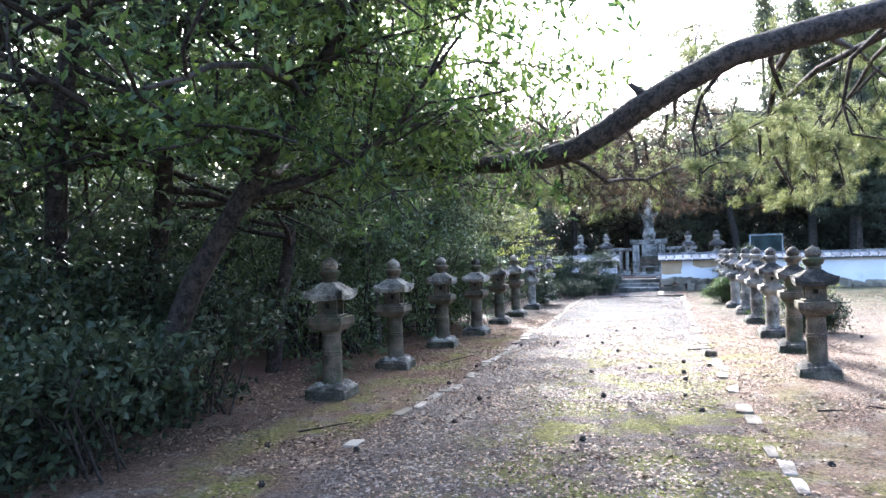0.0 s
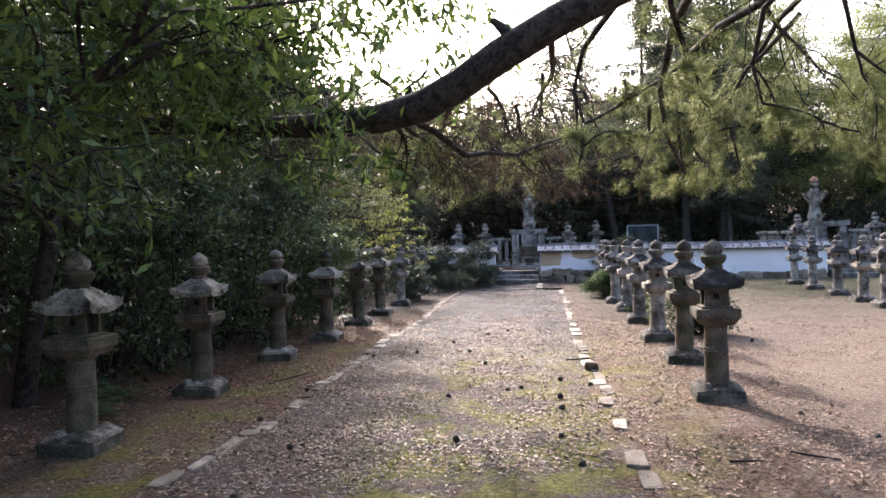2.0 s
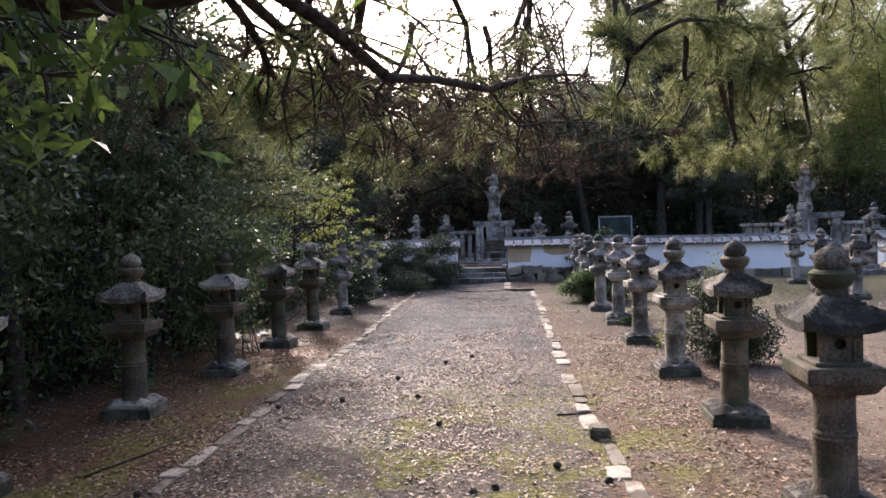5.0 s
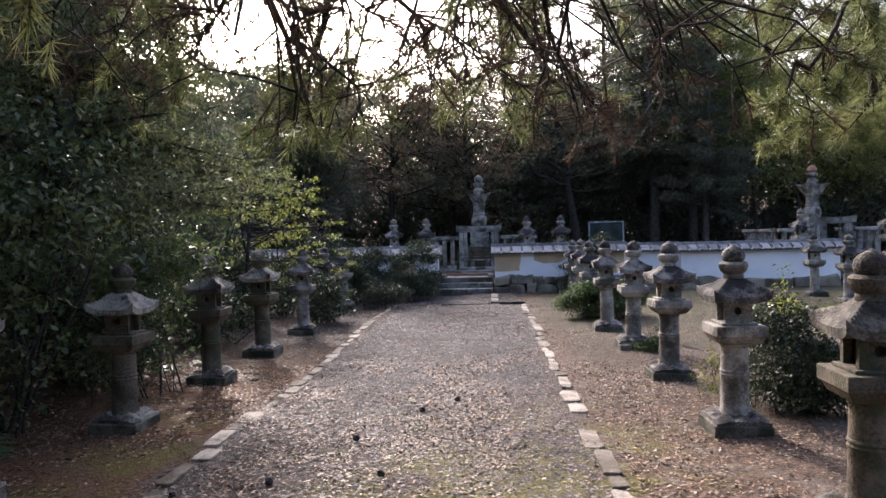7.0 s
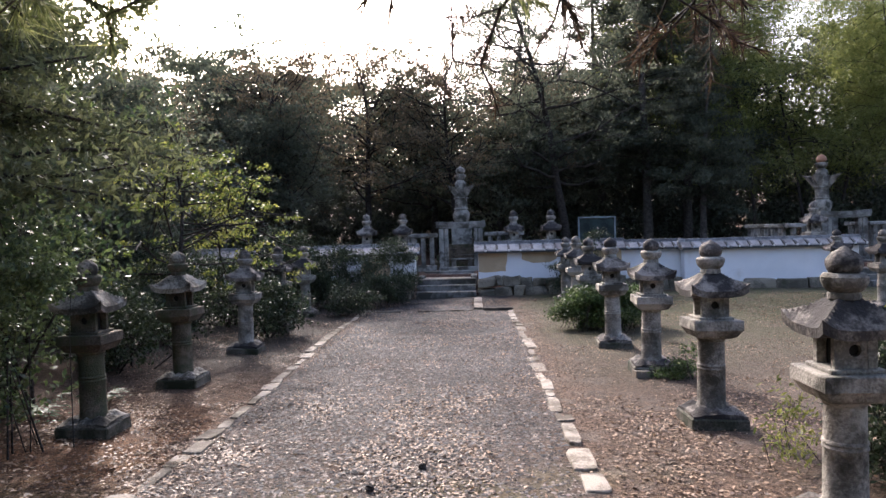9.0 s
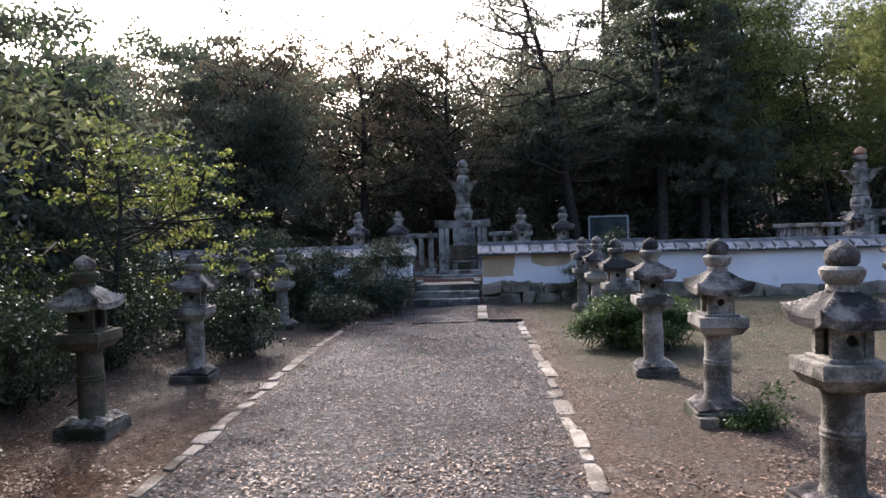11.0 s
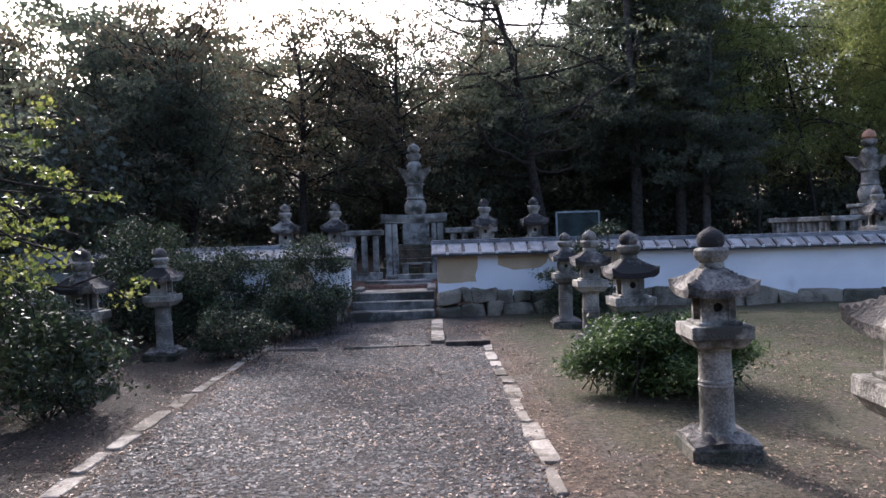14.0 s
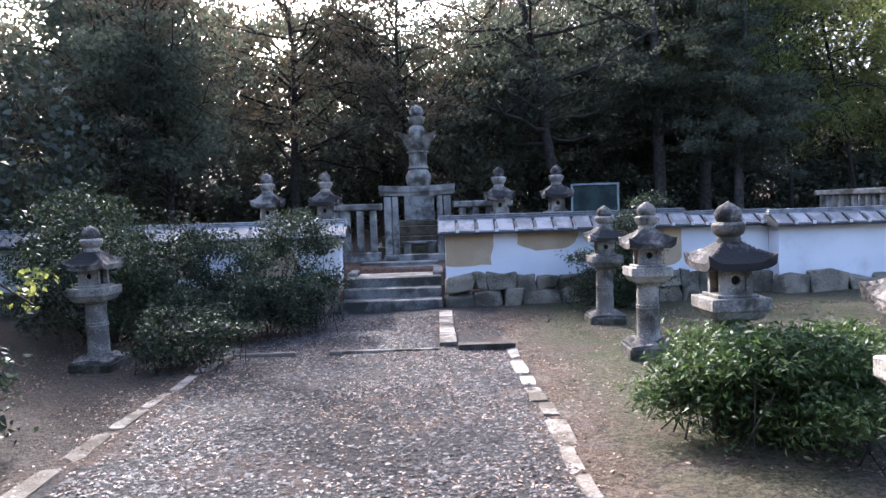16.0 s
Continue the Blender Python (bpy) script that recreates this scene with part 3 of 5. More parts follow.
            bm.faces.new((top[0], top[1], inn))
            bm.faces.new((top[1], top[2], inn))
    settle(bm)
    part("eared_roof", bm, "stone", tower, "square roof stage with flared corner ears")
    turned("neck_bulb", [(0.12, 1.22), (0.19, 1.29), (0.205, 1.37), (0.16, 1.47), (0.085, 1.52)], "stone", "round neck bulb")
    turned("lotus_bowl", [(0.085, 1.515), (0.14, 1.54), (0.195, 1.64), (0.20, 1.70), (0.10, 1.725)], "stone", "petalled bowl", 24, 8, 0.03)
    turned("jewel", [(0.10, 1.72), (0.165, 1.78), (0.165, 1.86), (0.12, 1.93), (0.03, 1.985), (0.004, 2.0)], cap, "pointed jewel finial")


grave(-0.50, 31.0, 0.48, "grey stone", "stone")
grave(10.35, 31.2, 0.48, "far grey stone", "orange", -0.02, 1.53, 2.8, 0.1, 1.2)


# ---- stone lanterns ----
def lantern_template(tag, body, roofm, label):
    rng = random.Random(tag)
    th = thing("stone_lantern", label, "stone lantern")
    bm = bmesh.new()
    box(bm, -0.215, 0.215, -0.215, 0.215, -0.05, 0.085, 0.02, rng)
    bevel(bm, 0.012)
    part("plinth", bm, "plinth_stone", th, "square dark damp plinth stone")
    # carved foot: low mound with four folded corner petals
    bm = bmesh.new()
    n, verts = 14, []
    for i in range(n + 1):
        row = []
        for j in range(n + 1):
            u, v = 2 * i / n - 1, 2 * j / n - 1
            r = math.hypot(u, v)
            dome = 0.055 * max(0.0, 1 - (r / 1.25) ** 2.2)
            fold = 0.026 * max(0.0, math.cos(4 * math.atan2(v, u) + math.pi)) ** 0.7 * math.exp(-((r - 0.92) / 0.30) ** 2) + 0.012 * math.cos(8 * math.atan2(v, u)) * (0.5 < r < 1.0)
            edge = 0.0
            row.append(bm.verts.new((u * 0.205, v * 0.205, 0.088 + max(0.0, dome + fold + 0.012) + edge)))
        verts.append(row)
    for i in range(n):
        for j in range(n):
            bm.faces.new((verts[i][j], verts[i + 1][j], verts[i + 1][j + 1], verts[i][j + 1]))
    rim = [verts[i][0] for i in range(n + 1)] + [verts[n][j] for j in range(1, n + 1)] + [verts[i][n] for i in range(n - 1, -1, -1)] + [verts[0][j] for j in range(n - 1, 0, -1)]
    low = [bm.verts.new((v.co.x, v.co.y, 0.075)) for v in rim]
    for i in range(len(rim)):
        k = (i + 1) % len(rim)
        bm.faces.new((rim[k], rim[i], low[i], low[k]))
    part("lotus_foot", bm, roofm, th, "carved lotus foot", True)
    bm = bmesh.new()
    prof = [(0.120, 0.11), (0.118, 0.15), (0.107, 0.175), (0.104, 0.43), (0.108, 0.436), (0.110, 0.445), (0.105, 0.452), (0.105, 0.462), (0.110, 0.468), (0.108, 0.478), (0.102, 0.484), (0.100, 0.66), (0.110, 0.67), (0.110, 0.695)]
    lathe(bm, prof, 20)
    part("shaft", bm, body, th, "round shaft with a carved band", True)
    bm = bmesh.new()
    rings = []
    for hw, z in ((0.115, 0.685), (0.15, 0.70), (0.178, 0.748), (0.19, 0.752), (0.19, 0.835)):
        rings.append([bm.verts.new((sx * hw, sy * hw, z)) for sx, sy in ((-1, -1), (1, -1), (1, 1), (-1, 1))])
    for a, b in zip(rings, rings[1:]):
        for i in range(4):
            bm.faces.new((a[i], a[(i + 1) % 4], b[(i + 1) % 4], b[i]))
    bm.faces.new(list(reversed(rings[0])))
    bm.faces.new(rings[-1])
    bevel(bm, 0.008)
    part("platform", bm, body, th, "square platform stone")
    # light chamber: sill, corner posts, closed faces with a small round hole, open sides
    bm = bmesh.new()
    box(bm, -0.135, 0.135, -0.135, 0.135, 0.835, 0.856)
    bevel(bm, 0.004)
    chamber = part("light_chamber", bm, body, th, "square light chamber with open sides")
    for sx in (-1, 1):
        for sy in (-1, 1):
            bm = bmesh.new()
            box(bm, min(sx * 0.105, sx * 0.06), max(sx * 0.105, sx * 0.06), min(sy * 0.105, sy * 0.07), max(sy * 0.105, sy * 0.07), 0.856, 1.014)
            part("corner_post", bm, body, chamber)
    bm = bmesh.new()
    box(bm, -0.106, 0.106, -0.106, 0.106, 1.014, 1.045)
    part("cap_stone", bm, body, chamber)
    for sy in (-1, 1):
        bm = bmesh.new()
        n = 12
        y0, y1 = sy * 0.098, sy * 0.07
        outer, inner, deep = [], [], []
        for i in range(n):
            a = 2 * math.pi * i / n + math.pi / n
            c, s = math.cos(a), math.sin(a)
            k = 1 / max(abs(c), abs(s))
            outer.append(bm.verts.new((0.06 * c * k, y0, 0.935 + 0.079 * s * k)))
            inner.append(bm.verts.new((0.031 * c, y0, 0.945 + 0.031 * s)))
            deep.append(bm.verts.new((0.031 * c, y1, 0.945 + 0.031 * s)))
        for i in range(n):
            k = (i + 1) % n
            bm.faces.new((outer[i], outer[k], inner[k], inner[i]))
            bm.faces.new((inner[i], inner[k], deep[k], deep[i]))
        part("pierced_panel", bm, body, chamber, "stone panel with a round hole")
    # solid near-black block standing in for the shade inside the chamber
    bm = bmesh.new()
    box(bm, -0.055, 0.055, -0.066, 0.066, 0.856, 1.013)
    part("chamber_hollow", bm, "black", chamber, "near-black block painted as the shade inside the chamber")
    # roof: concave pyramid with lifted corners
    bm = bmesh.new()
    n, half, grid, under = 22, 0.200, [], []
    for i in range(n + 1):
        row, row2 = [], []
        for j in range(n + 1):
            u, v = 2 * i / n - 1, 2 * j / n - 1
            m = max(abs(u), abs(v))
            c = min(abs(u), abs(v)) / max(m, 1e-6)
            ridge = max(0.0, 1 - abs(abs(u) - abs(v)) / 0.24) * 0.012 * min(1.0, m * 2)
            h = 0.150 * (1 - m ** 1.5) ** 1.15 * (1 - 0.10 * c * m) + ridge + 0.050 * (c ** 4) * m ** 4 + 0.018 * (1 - m)
            s = 1 + 0.10 * (c ** 4) * m
            row.append(bm.verts.new((u * half * s, v * half * s, 1.058 + h)))
            row2.append(bm.verts.new((u * half * s * 0.97, v * half * s * 0.97, 1.008 + 0.044 * (c ** 4) * m ** 4)))
        grid.append(row)
        under.append(row2)
    for i in range(n):
        for j in range(n):
            bm.faces.new((grid[i][j], grid[i + 1][j], grid[i + 1][j + 1], grid[i][j + 1]))
            bm.faces.new((under[i][j + 1], under[i + 1][j + 1], under[i + 1][j], under[i][j]))
    def border(g):
        return [g[i][0] for i in range(n + 1)] + [g[n][j] for j in range(1, n + 1)] + [g[i][n] for i in range(n - 1, -1, -1)] + [g[0][j] for j in range(n - 1, 0, -1)]
    a, b = border(grid), border(under)
    for i in range(len(a)):
        k = (i + 1) % len(a)
        bm.faces.new((a[k], a[i], b[i], b[k]))
    part("roof", bm, roofm, th, "square roof stone with upturned corners", True)
    bm = bmesh.new()
    lathe(bm, [(0.078, 1.19), (0.078, 1.215), (0.072, 1.226), (0.095, 1.245), (0.109, 1.278), (0.110, 1.302), (0.095, 1.318), (0.070, 1.322)], 24, 8, 0.04)
    part("lotus_bowl", bm, body, th, "petalled bowl under the jewel", True)
    bm = bmesh.new()
    lathe(bm, [(0.062, 1.315), (0.080, 1.335), (0.087, 1.362), (0.082, 1.395), (0.060, 1.42), (0.030, 1.438), (0.008, 1.452), (0.002, 1.455)], 20)
    part("jewel", bm, roofm, th, "onion-shaped jewel finial", True)
    if tag == "grave":
        for o in th.children_recursive:
            for v in o.data.vertices:
                v.co.z = v.co.z * 0.94 if v.co.z < 0.69 else 0.649 + (v.co.z - 0.69) * 1.33
                v.co.x, v.co.y = v.co.x * 1.17, v.co.y * 1.17
    return th


def stretch(m, s):
    return m @ Matrix.Diagonal((s, s, s, 1))


LT = {
    "dark": lantern_template("dark", "dark_stone", "roof_sky_paled", "mossy dark granite lantern standing on needle litter beside the gravel path"),
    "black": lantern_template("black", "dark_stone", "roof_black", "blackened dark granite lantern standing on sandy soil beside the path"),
    "pale": lantern_template("pale", "stone", "roof_stone", "weathered pale granite lantern standing beside the gravel path"),
    "court": lantern_template("court", "stone", "roof_stone", "weathered pale granite lantern standing in the sandy court"),
    "grave": lantern_template("grave", "stone", "roof_stone", "grey granite lantern standing on the grave terrace"),
}
LANTERNS = []
for k, y in enumerate((8.10, 10.12, 12.15, 14.05, 15.95, 17.85, 20.0, 22.1, 24.3)):
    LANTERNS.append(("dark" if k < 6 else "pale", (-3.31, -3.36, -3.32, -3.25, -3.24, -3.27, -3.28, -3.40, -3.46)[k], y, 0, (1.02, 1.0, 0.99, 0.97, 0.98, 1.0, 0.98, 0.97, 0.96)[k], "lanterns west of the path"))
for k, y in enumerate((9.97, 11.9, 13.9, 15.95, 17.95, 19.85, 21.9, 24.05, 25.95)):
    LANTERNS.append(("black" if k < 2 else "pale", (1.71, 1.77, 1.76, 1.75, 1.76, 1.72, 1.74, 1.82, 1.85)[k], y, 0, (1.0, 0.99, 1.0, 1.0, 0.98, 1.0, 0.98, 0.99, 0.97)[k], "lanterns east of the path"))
for k, y in enumerate((17.85, 19.3, 21.15, 23.25, 25.2)):
    LANTERNS.append(("court", 6.55 + 0.18 * k, y, 0, 0.98, "lanterns of the second path"))
for x, y in ((-3.02, 29.8), (-2.08, 29.9), (0.97, 30.1), (1.98, 30.1), (8.85, 29.7), (11.35, 29.7)):
    LANTERNS.append(("grave", x, y, 0.47, 1.0, "lanterns on the grave terrace"))
made_first = set()
lr = random.Random(5)
for kind_, x, y, z, s, grp in LANTERNS:
    m = stretch(pose(x, y, z + float(relief(np.array(x), np.array(y))) * (z == 0), lr.uniform(-1, 1), lr.uniform(-1, 1), lr.uniform(-4, 4)), s)
    if kind_ in made_first:
        ob = copy_thing(LT[kind_], m)
        ob.scale = (s, s, s)
    else:
        ob = LT[kind_]
        ob.matrix_basis = m
        made_first.add(kind_)
    tagged(ob, group=grp)


# ---- notice board behind the wall ----
nb = thing("notice_board", "notice board with a pale steel frame and faded green panel", "notice board")
for x in (4.27, 5.78):
    bm = bmesh.new()
    box(bm, x - 0.03, x + 0.03, 40.87, 40.93, 0.4, 2.02)
    part("post", bm, "metal", nb, "pale steel post")
bm = bmesh.new()
box(bm, 4.24, 5.81, 40.865, 40.935, 2.02, 2.08)
part("top_bar", bm, "metal", nb, "pale steel top bar")
bm = bmesh.new()
box(bm, 4.31, 5.74, 40.89, 40.91, 1.0, 1.98)
part("panel", bm, "board", nb, "faded green panel")


# ---- gravel path edging ----
def slab_stone(bm, cx, cy, lx, ly, h, rng, sink=0.05):
    n = 8
    h += float(relief(np.array(cx), np.array(cy)))
    lo, hi = [], []
    for i in range(n):
        a = 2 * math.pi * (i + rng.uniform(-0.25, 0.25)) / n
        c = math.copysign(abs(math.cos(a)) ** 0.28, math.cos(a)) * lx / 2 * rng.uniform(0.74, 1.10)
        s = math.copysign(abs(math.sin(a)) ** 0.28, math.sin(a)) * ly / 2 * rng.uniform(0.93, 1.02)
        lo.append(bm.verts.new((cx + c * 1.05, cy + s * 1.03, -sink)))
        hi.append(bm.verts.new((cx + c, cy + s, h + rng.uniform(-0.008, 0.008))))
    bm.faces.new(hi)
    for i in range(n):
        k = (i + 1) % n
        bm.faces.new((lo[i], lo[k], hi[k], hi[i]))
    bevel(bm, 0.006)


rng = random.Random(11)
for side, x0, gaps in (("edging_west", PATH_W - 0.03, 0.5), ("edging_east", PATH_E, 0.4)):
    ed = thing(side, "line of pale flat edging stones sunk beside the gravel", "path edging", kind="structure")
    y = 2.5
    while y < 24.6:
        ly = rng.uniform(0.2, 0.62) if y < 18 else rng.uniform(0.3, 0.75)
        if y > 2.5 and rng.random() < gaps * (0.0 if y > 18 else 0.25 if y > 10 else 1):
            y += rng.uniform(0.1, 0.5)
            continue
        bm = bmesh.new()
        drift = 0.30 * max(0, 1 - (y - 5) / 8) if x0 > 0 else -0.13 * min(1.0, max(0.0, (y - 16.5) / 3))
        early = max(0.0, 1 - max(0.0, y - 6) / 8)
        slab_stone(bm, x0 + drift + rng.uniform(-0.03, 0.03) * (1 + early), y + ly / 2, rng.uniform(0.085, 0.175), ly * rng.uniform(0.82, 0.98), 0.007 + rng.uniform(0, 0.012), rng)
        part("stone", bm, "kerb", ed)
        y += ly
ed = thing("edging_north", "narrow pale edging slabs running up to the steps", "path edging", kind="structure")
for k in range(4):
    bm = bmesh.new()
    box(bm, -0.15, 0.03, 24.85 + 0.6 * k, 25.43 + 0.6 * k, -0.05, 0.028, 0.01, rng)
    bevel(bm, 0.006)
    part("stone", bm, "kerb", ed)
for xa, xb, y0, z1, mt, lab in ((0.04, 0.62, 24.58, 0.05, "wood", "dark weathered timber sleeper laid beside the gravel"), (-1.28, -0.16, 24.62, 0.014, "kerb", "flat edging strip sunk nearly flush in the gravel"), (-2.25, -1.62, 24.60, 0.02, "kerb", "flat edging strip sunk nearly flush in the gravel")):
    bm = bmesh.new()
    box(bm, xa, xb, y0, y0 + (0.13 if z1 > 0.03 else 0.05), -0.05, z1, 0.008, rng)
    bevel(bm, 0.006)
    tagged(part("sleeper", bm, mt, None), lab, "sleeper")



# ---- trees and shrubs ----
def branch_system(rng, base, height, lean, r0, limbs, limb_len, start=0.35, rise=0.5, droop=0.0, steps=7):
    """Trunk and limbs as tubes, and the points along the limbs where foliage hangs."""
    trunk = wander(rng, base, (lean[0], lean[1], 1), height * 0.9, steps, 0.09, 0.05)
    tr = tube_arrays(trunk, np.linspace(r0, r0 * 0.25, len(trunk)), 8)
    tubes, pts = [], []
    T = np.array(trunk)
    for i in range(limbs):
        f = start + (1 - start) * (i + rng.uniform(0, 0.8)) / limbs
        k = f * steps
        p = T[int(min(k, steps - 1))] * (1 - (k - int(k))) + T[int(min(k, steps - 1)) + 1] * (k - int(k)) if k < steps else T[-1]
        a = rng.uniform(0, 2 * np.pi)
        L = limb_len * (1.1 - 0.5 * f ** 2) * rng.uniform(0.6, 1.15)
        limb = wander(rng, p, (math.cos(a), math.sin(a), rise), L, 5, 0.22, -droop)
        tubes.append(tube_arrays(limb, np.linspace(r0 * 0.38 * (1.1 - 0.6 * f), 0.012, len(limb)), 5))
        for q in limb[2:]:
            pts.append(q)
        for _ in range(3):
            s = limb[rng.integers(1, 5)]
            tw = wander(rng, s, rng.normal(size=3) + np.array([math.cos(a), math.sin(a), 0.2]), L * 0.45, 3, 0.3, -droop)
            tubes.append(tube_arrays(tw, np.linspace(r0 * 0.12, 0.008, len(tw)), 4))
            pts.extend(tw[1:])
    pts.append(T[-1])
    return tr, join_arrays(tubes), np.array(pts)


def make_tree(name, label, seed, height, limb_len, leaf_mat, leaves, leaf, clump, lean=(0, 0), r0=0.16, limbs=16, start=0.3, rise=0.45, flat=0.5, droop=0.0, group="", bark="bark"):
    rng = np.random.default_rng(seed)
    th = thing(name, label, "tree", group)
    tr, lb, pts = branch_system(rng, (0, 0, -0.15), height, lean, r0, limbs, limb_len, start, rise, droop)
    soup("trunk", *tr, bark, th, "rough dark trunk", smooth=True)
    soup("limb", *lb, bark, th, "thin spreading limbs", kind="stuff", smooth=True)
    groups = max(1, leaves // 22)
    off = rng.normal(size=(groups, 3)) * clump
    off[:, 2] *= flat
    core = pts[rng.integers(0, len(pts), groups)] + off
    idx = rng.integers(0, groups, leaves)
    near = rng.normal(size=(leaves, 3)) * leaf[0] * np.array([1.25, 1.25, 0.55])
    v, f = leaf_arrays(rng, core[idx] + near, leaf[0], leaf[1], 0.7, 1.0, 0.2)
    soup("crown", v, f, leaf_mat, th, "loose leafy crown with gaps", kind="stuff")
    return th


def make_conifer(name, label, seed, height, radius, leaves, leaf, group=""):
    rng = np.random.default_rng(seed)
    th = thing(name, label, "tree", group)
    trunk = wander(rng, (0, 0, -0.15), (0, 0, 1), height, 6, 0.02, 0.1)
    soup("trunk", *tube_arrays(trunk, np.linspace(0.2, 0.03, 7), 8), "pale_bark", th, "straight grey trunk", smooth=True)
    tubes, cs = [], []
    for i in range(90):
        f = (i + 0.5) / 90
        z = height * (0.22 + 0.78 * f)
        a = rng.uniform(0, 2 * np.pi)
        L = radius * (1.03 - f) ** 0.75 * rng.uniform(0.7, 1.15)
        limb = wander(rng, (0, 0, z), (math.cos(a), math.sin(a), 0.1), L, 4, 0.1, -0.06)
        tubes.append(tube_arrays(limb, np.linspace(0.03, 0.008, 5), 4))
        k = int(leaves / 90 * (1.6 - 1.2 * f))
        t = rng.uniform(0.15, 1.05, k) * 4
        li = np.clip(t.astype(int), 0, 3)
        P = np.array(limb)
        cs.append(P[li] + (P[li + 1] - P[li]) * (t - li)[:, None] + rng.normal(size=(k, 3)) * [0.2, 0.2, 0.1])
    soup("limb", *join_arrays(tubes), "bark", th, "short level limbs", kind="stuff")
    v, f = leaf_arrays(rng, np.concatenate(cs), leaf[0], leaf[1], 0.5, 1.0, 0.6)
    soup("crown", v, f, "leaf_far", th, "dense dark conical crown", kind="stuff")
    return th


def needle_arrays(rng, tips, dirs, count, length, width):
    """Brushes of pine needles round twig ends."""
    n = len(tips)
    base = np.repeat(tips, count, 0) - np.repeat(dirs, count, 0) * rng.uniform(0, 0.10, (n * count, 1))
    d = unit(np.repeat(dirs, count, 0) * 0.8 + rng.normal(size=(n * count, 3)) * 0.62)
    s = unit(np.cross(d, rng.normal(size=(n * count, 3)))) * width
    L = length * rng.uniform(0.7, 1.15, (n * count, 1))
    v = np.stack([base - s, base + s, base + d * L], 1).reshape(-1, 3)
    return v, np.arange(3 * n * count).reshape(-1, 3)


def pine_spray(parent, rng, start, direction, length, r0, twigs=14, droop=0.06, needles=46, nlen=0.085, floor=2.1):
    """A drooping pine branch with twigs ending in needle brushes."""
    main = wander(rng, start, direction, length, 8, 0.14, -droop, floor)
    tubes = [tube_arrays(main, np.linspace(r0, 0.008, 9), 6)]
    tips, dirs, M_ = [], [], np.array(main)
    for _ in range(twigs):
        k = rng.integers(2, 9)
        d0 = unit(M_[k] - M_[k - 1])
        tw = wander(rng, M_[k], d0 * 0.8 + rng.normal(size=3) * 0.8 + [0, 0, -0.25], length * rng.uniform(0.16, 0.36), 4, 0.25, -0.1, 2.02)
        tubes.append(tube_arrays(tw, np.linspace(0.007, 0.003, 5), 4))
        for q in (2, 3, 4):
            for _ in range(2):
                e = wander(rng, tw[q], unit(tw[q] - tw[q - 1]) + rng.normal(size=3) * 0.6, length * 0.07, 2, 0.2, 0.05)
                tubes.append(tube_arrays(e, [0.0035, 0.003, 0.002], 3))
                tips.append(e[-1])
                dirs.append(unit(e[-1] - e[-2]))
    return join_arrays([t for t in tubes]), needle_arrays(rng, np.array(tips), np.array(dirs), needles, nlen, 0.0022)


def shrub(name, label, seed, blobs, leaves, leaf, matname, category="shrub", stems=10, group="", up=0.6, hollow=0.55):
    """A bush from overlapping masses: stems from the ground and leaves gathered near the outside."""
    rng = np.random.default_rng(seed)
    th = thing(name, label, category, group)
    tubes, cs = [], []
    vol = np.array([b[3] * b[4] * b[5] for b in blobs]) ** 0.75
    for b, w in zip(blobs, vol / vol.sum()):
        c, r = np.array(b[:3]), np.array(b[3:6])
        n = int(leaves * w)
        d = unit(rng.normal(size=(n, 3)))
        rad = hollow + (1.08 - hollow) * rng.random((n, 1)) ** 0.7
        rad = rad * (1 + 0.18 * np.sin(d[:, :1] * 7 + c[0] * 3) * np.cos(d[:, 1:2] * 6 + c[1]) + 0.1 * np.sin(d[:, 2:3] * 9))
        # leaves sit in small groups
        g = c + d * rad * r
        centre = g[: max(1, n // 16)][rng.integers(0, max(1, n // 16), n)]
        mix = rng.random((n, 1)) < 0.85
        g = np.where(mix, centre + rng.normal(size=(n, 3)) * leaf[0] * np.array([1.1, 1.1, 0.6]), g)
        cs.append(g)
        for _ in range(max(2, stems)):
            e = c + unit(rng.normal(size=3)) * r * 0.85
            s = np.array([c[0] + rng.normal() * 0.12, c[1] + rng.normal() * 0.12, -0.05])
            m = (s + e) / 2 + rng.normal(size=3) * 0.1 + [0, 0, 0.1]
            tubes.append(tube_arrays([s, (s + m) / 2, m, (m + e) / 2, e], np.array([0.02, 0.017, 0.013, 0.009, 0.004]) * min(1.0, b[3]), 5))
    soup("stem", *join_arrays(tubes), "bark", th, "thin dark stems", kind="stuff")
    allp = np.concatenate(cs)
    allp = allp[allp[:, 2] > 0.03]
    v, f = leaf_arrays(rng, allp, leaf[0], leaf[1], up, 1.0, 0.2)
    soup("foliage", v, f, matname, th, "dense small leaves", kind="stuff")
    return th


# dark thicket west of the lanterns
THICKET = [
    (-4.5, 3.0, 0.5, 1.0, 1.2, 0.55, 0.9), (-4.3, 5.0, 0.42, 0.8, 1.1, 0.5, 0.7), (-4.6, 6.9, 0.6, 0.8, 0.8, 0.7, 1.2), (-6.6, 8.4, 1.4, 1.2, 1.4, 1.5, 3.0),
    (-4.9, 11.0, 1.5, 1.3, 1.7, 1.7, 3.4), (-4.7, 13.6, 1.6, 1.3, 1.5, 1.6, 3.6), (-4.9, 16.4, 1.2, 1.2, 1.4, 1.4, 2.6),
]
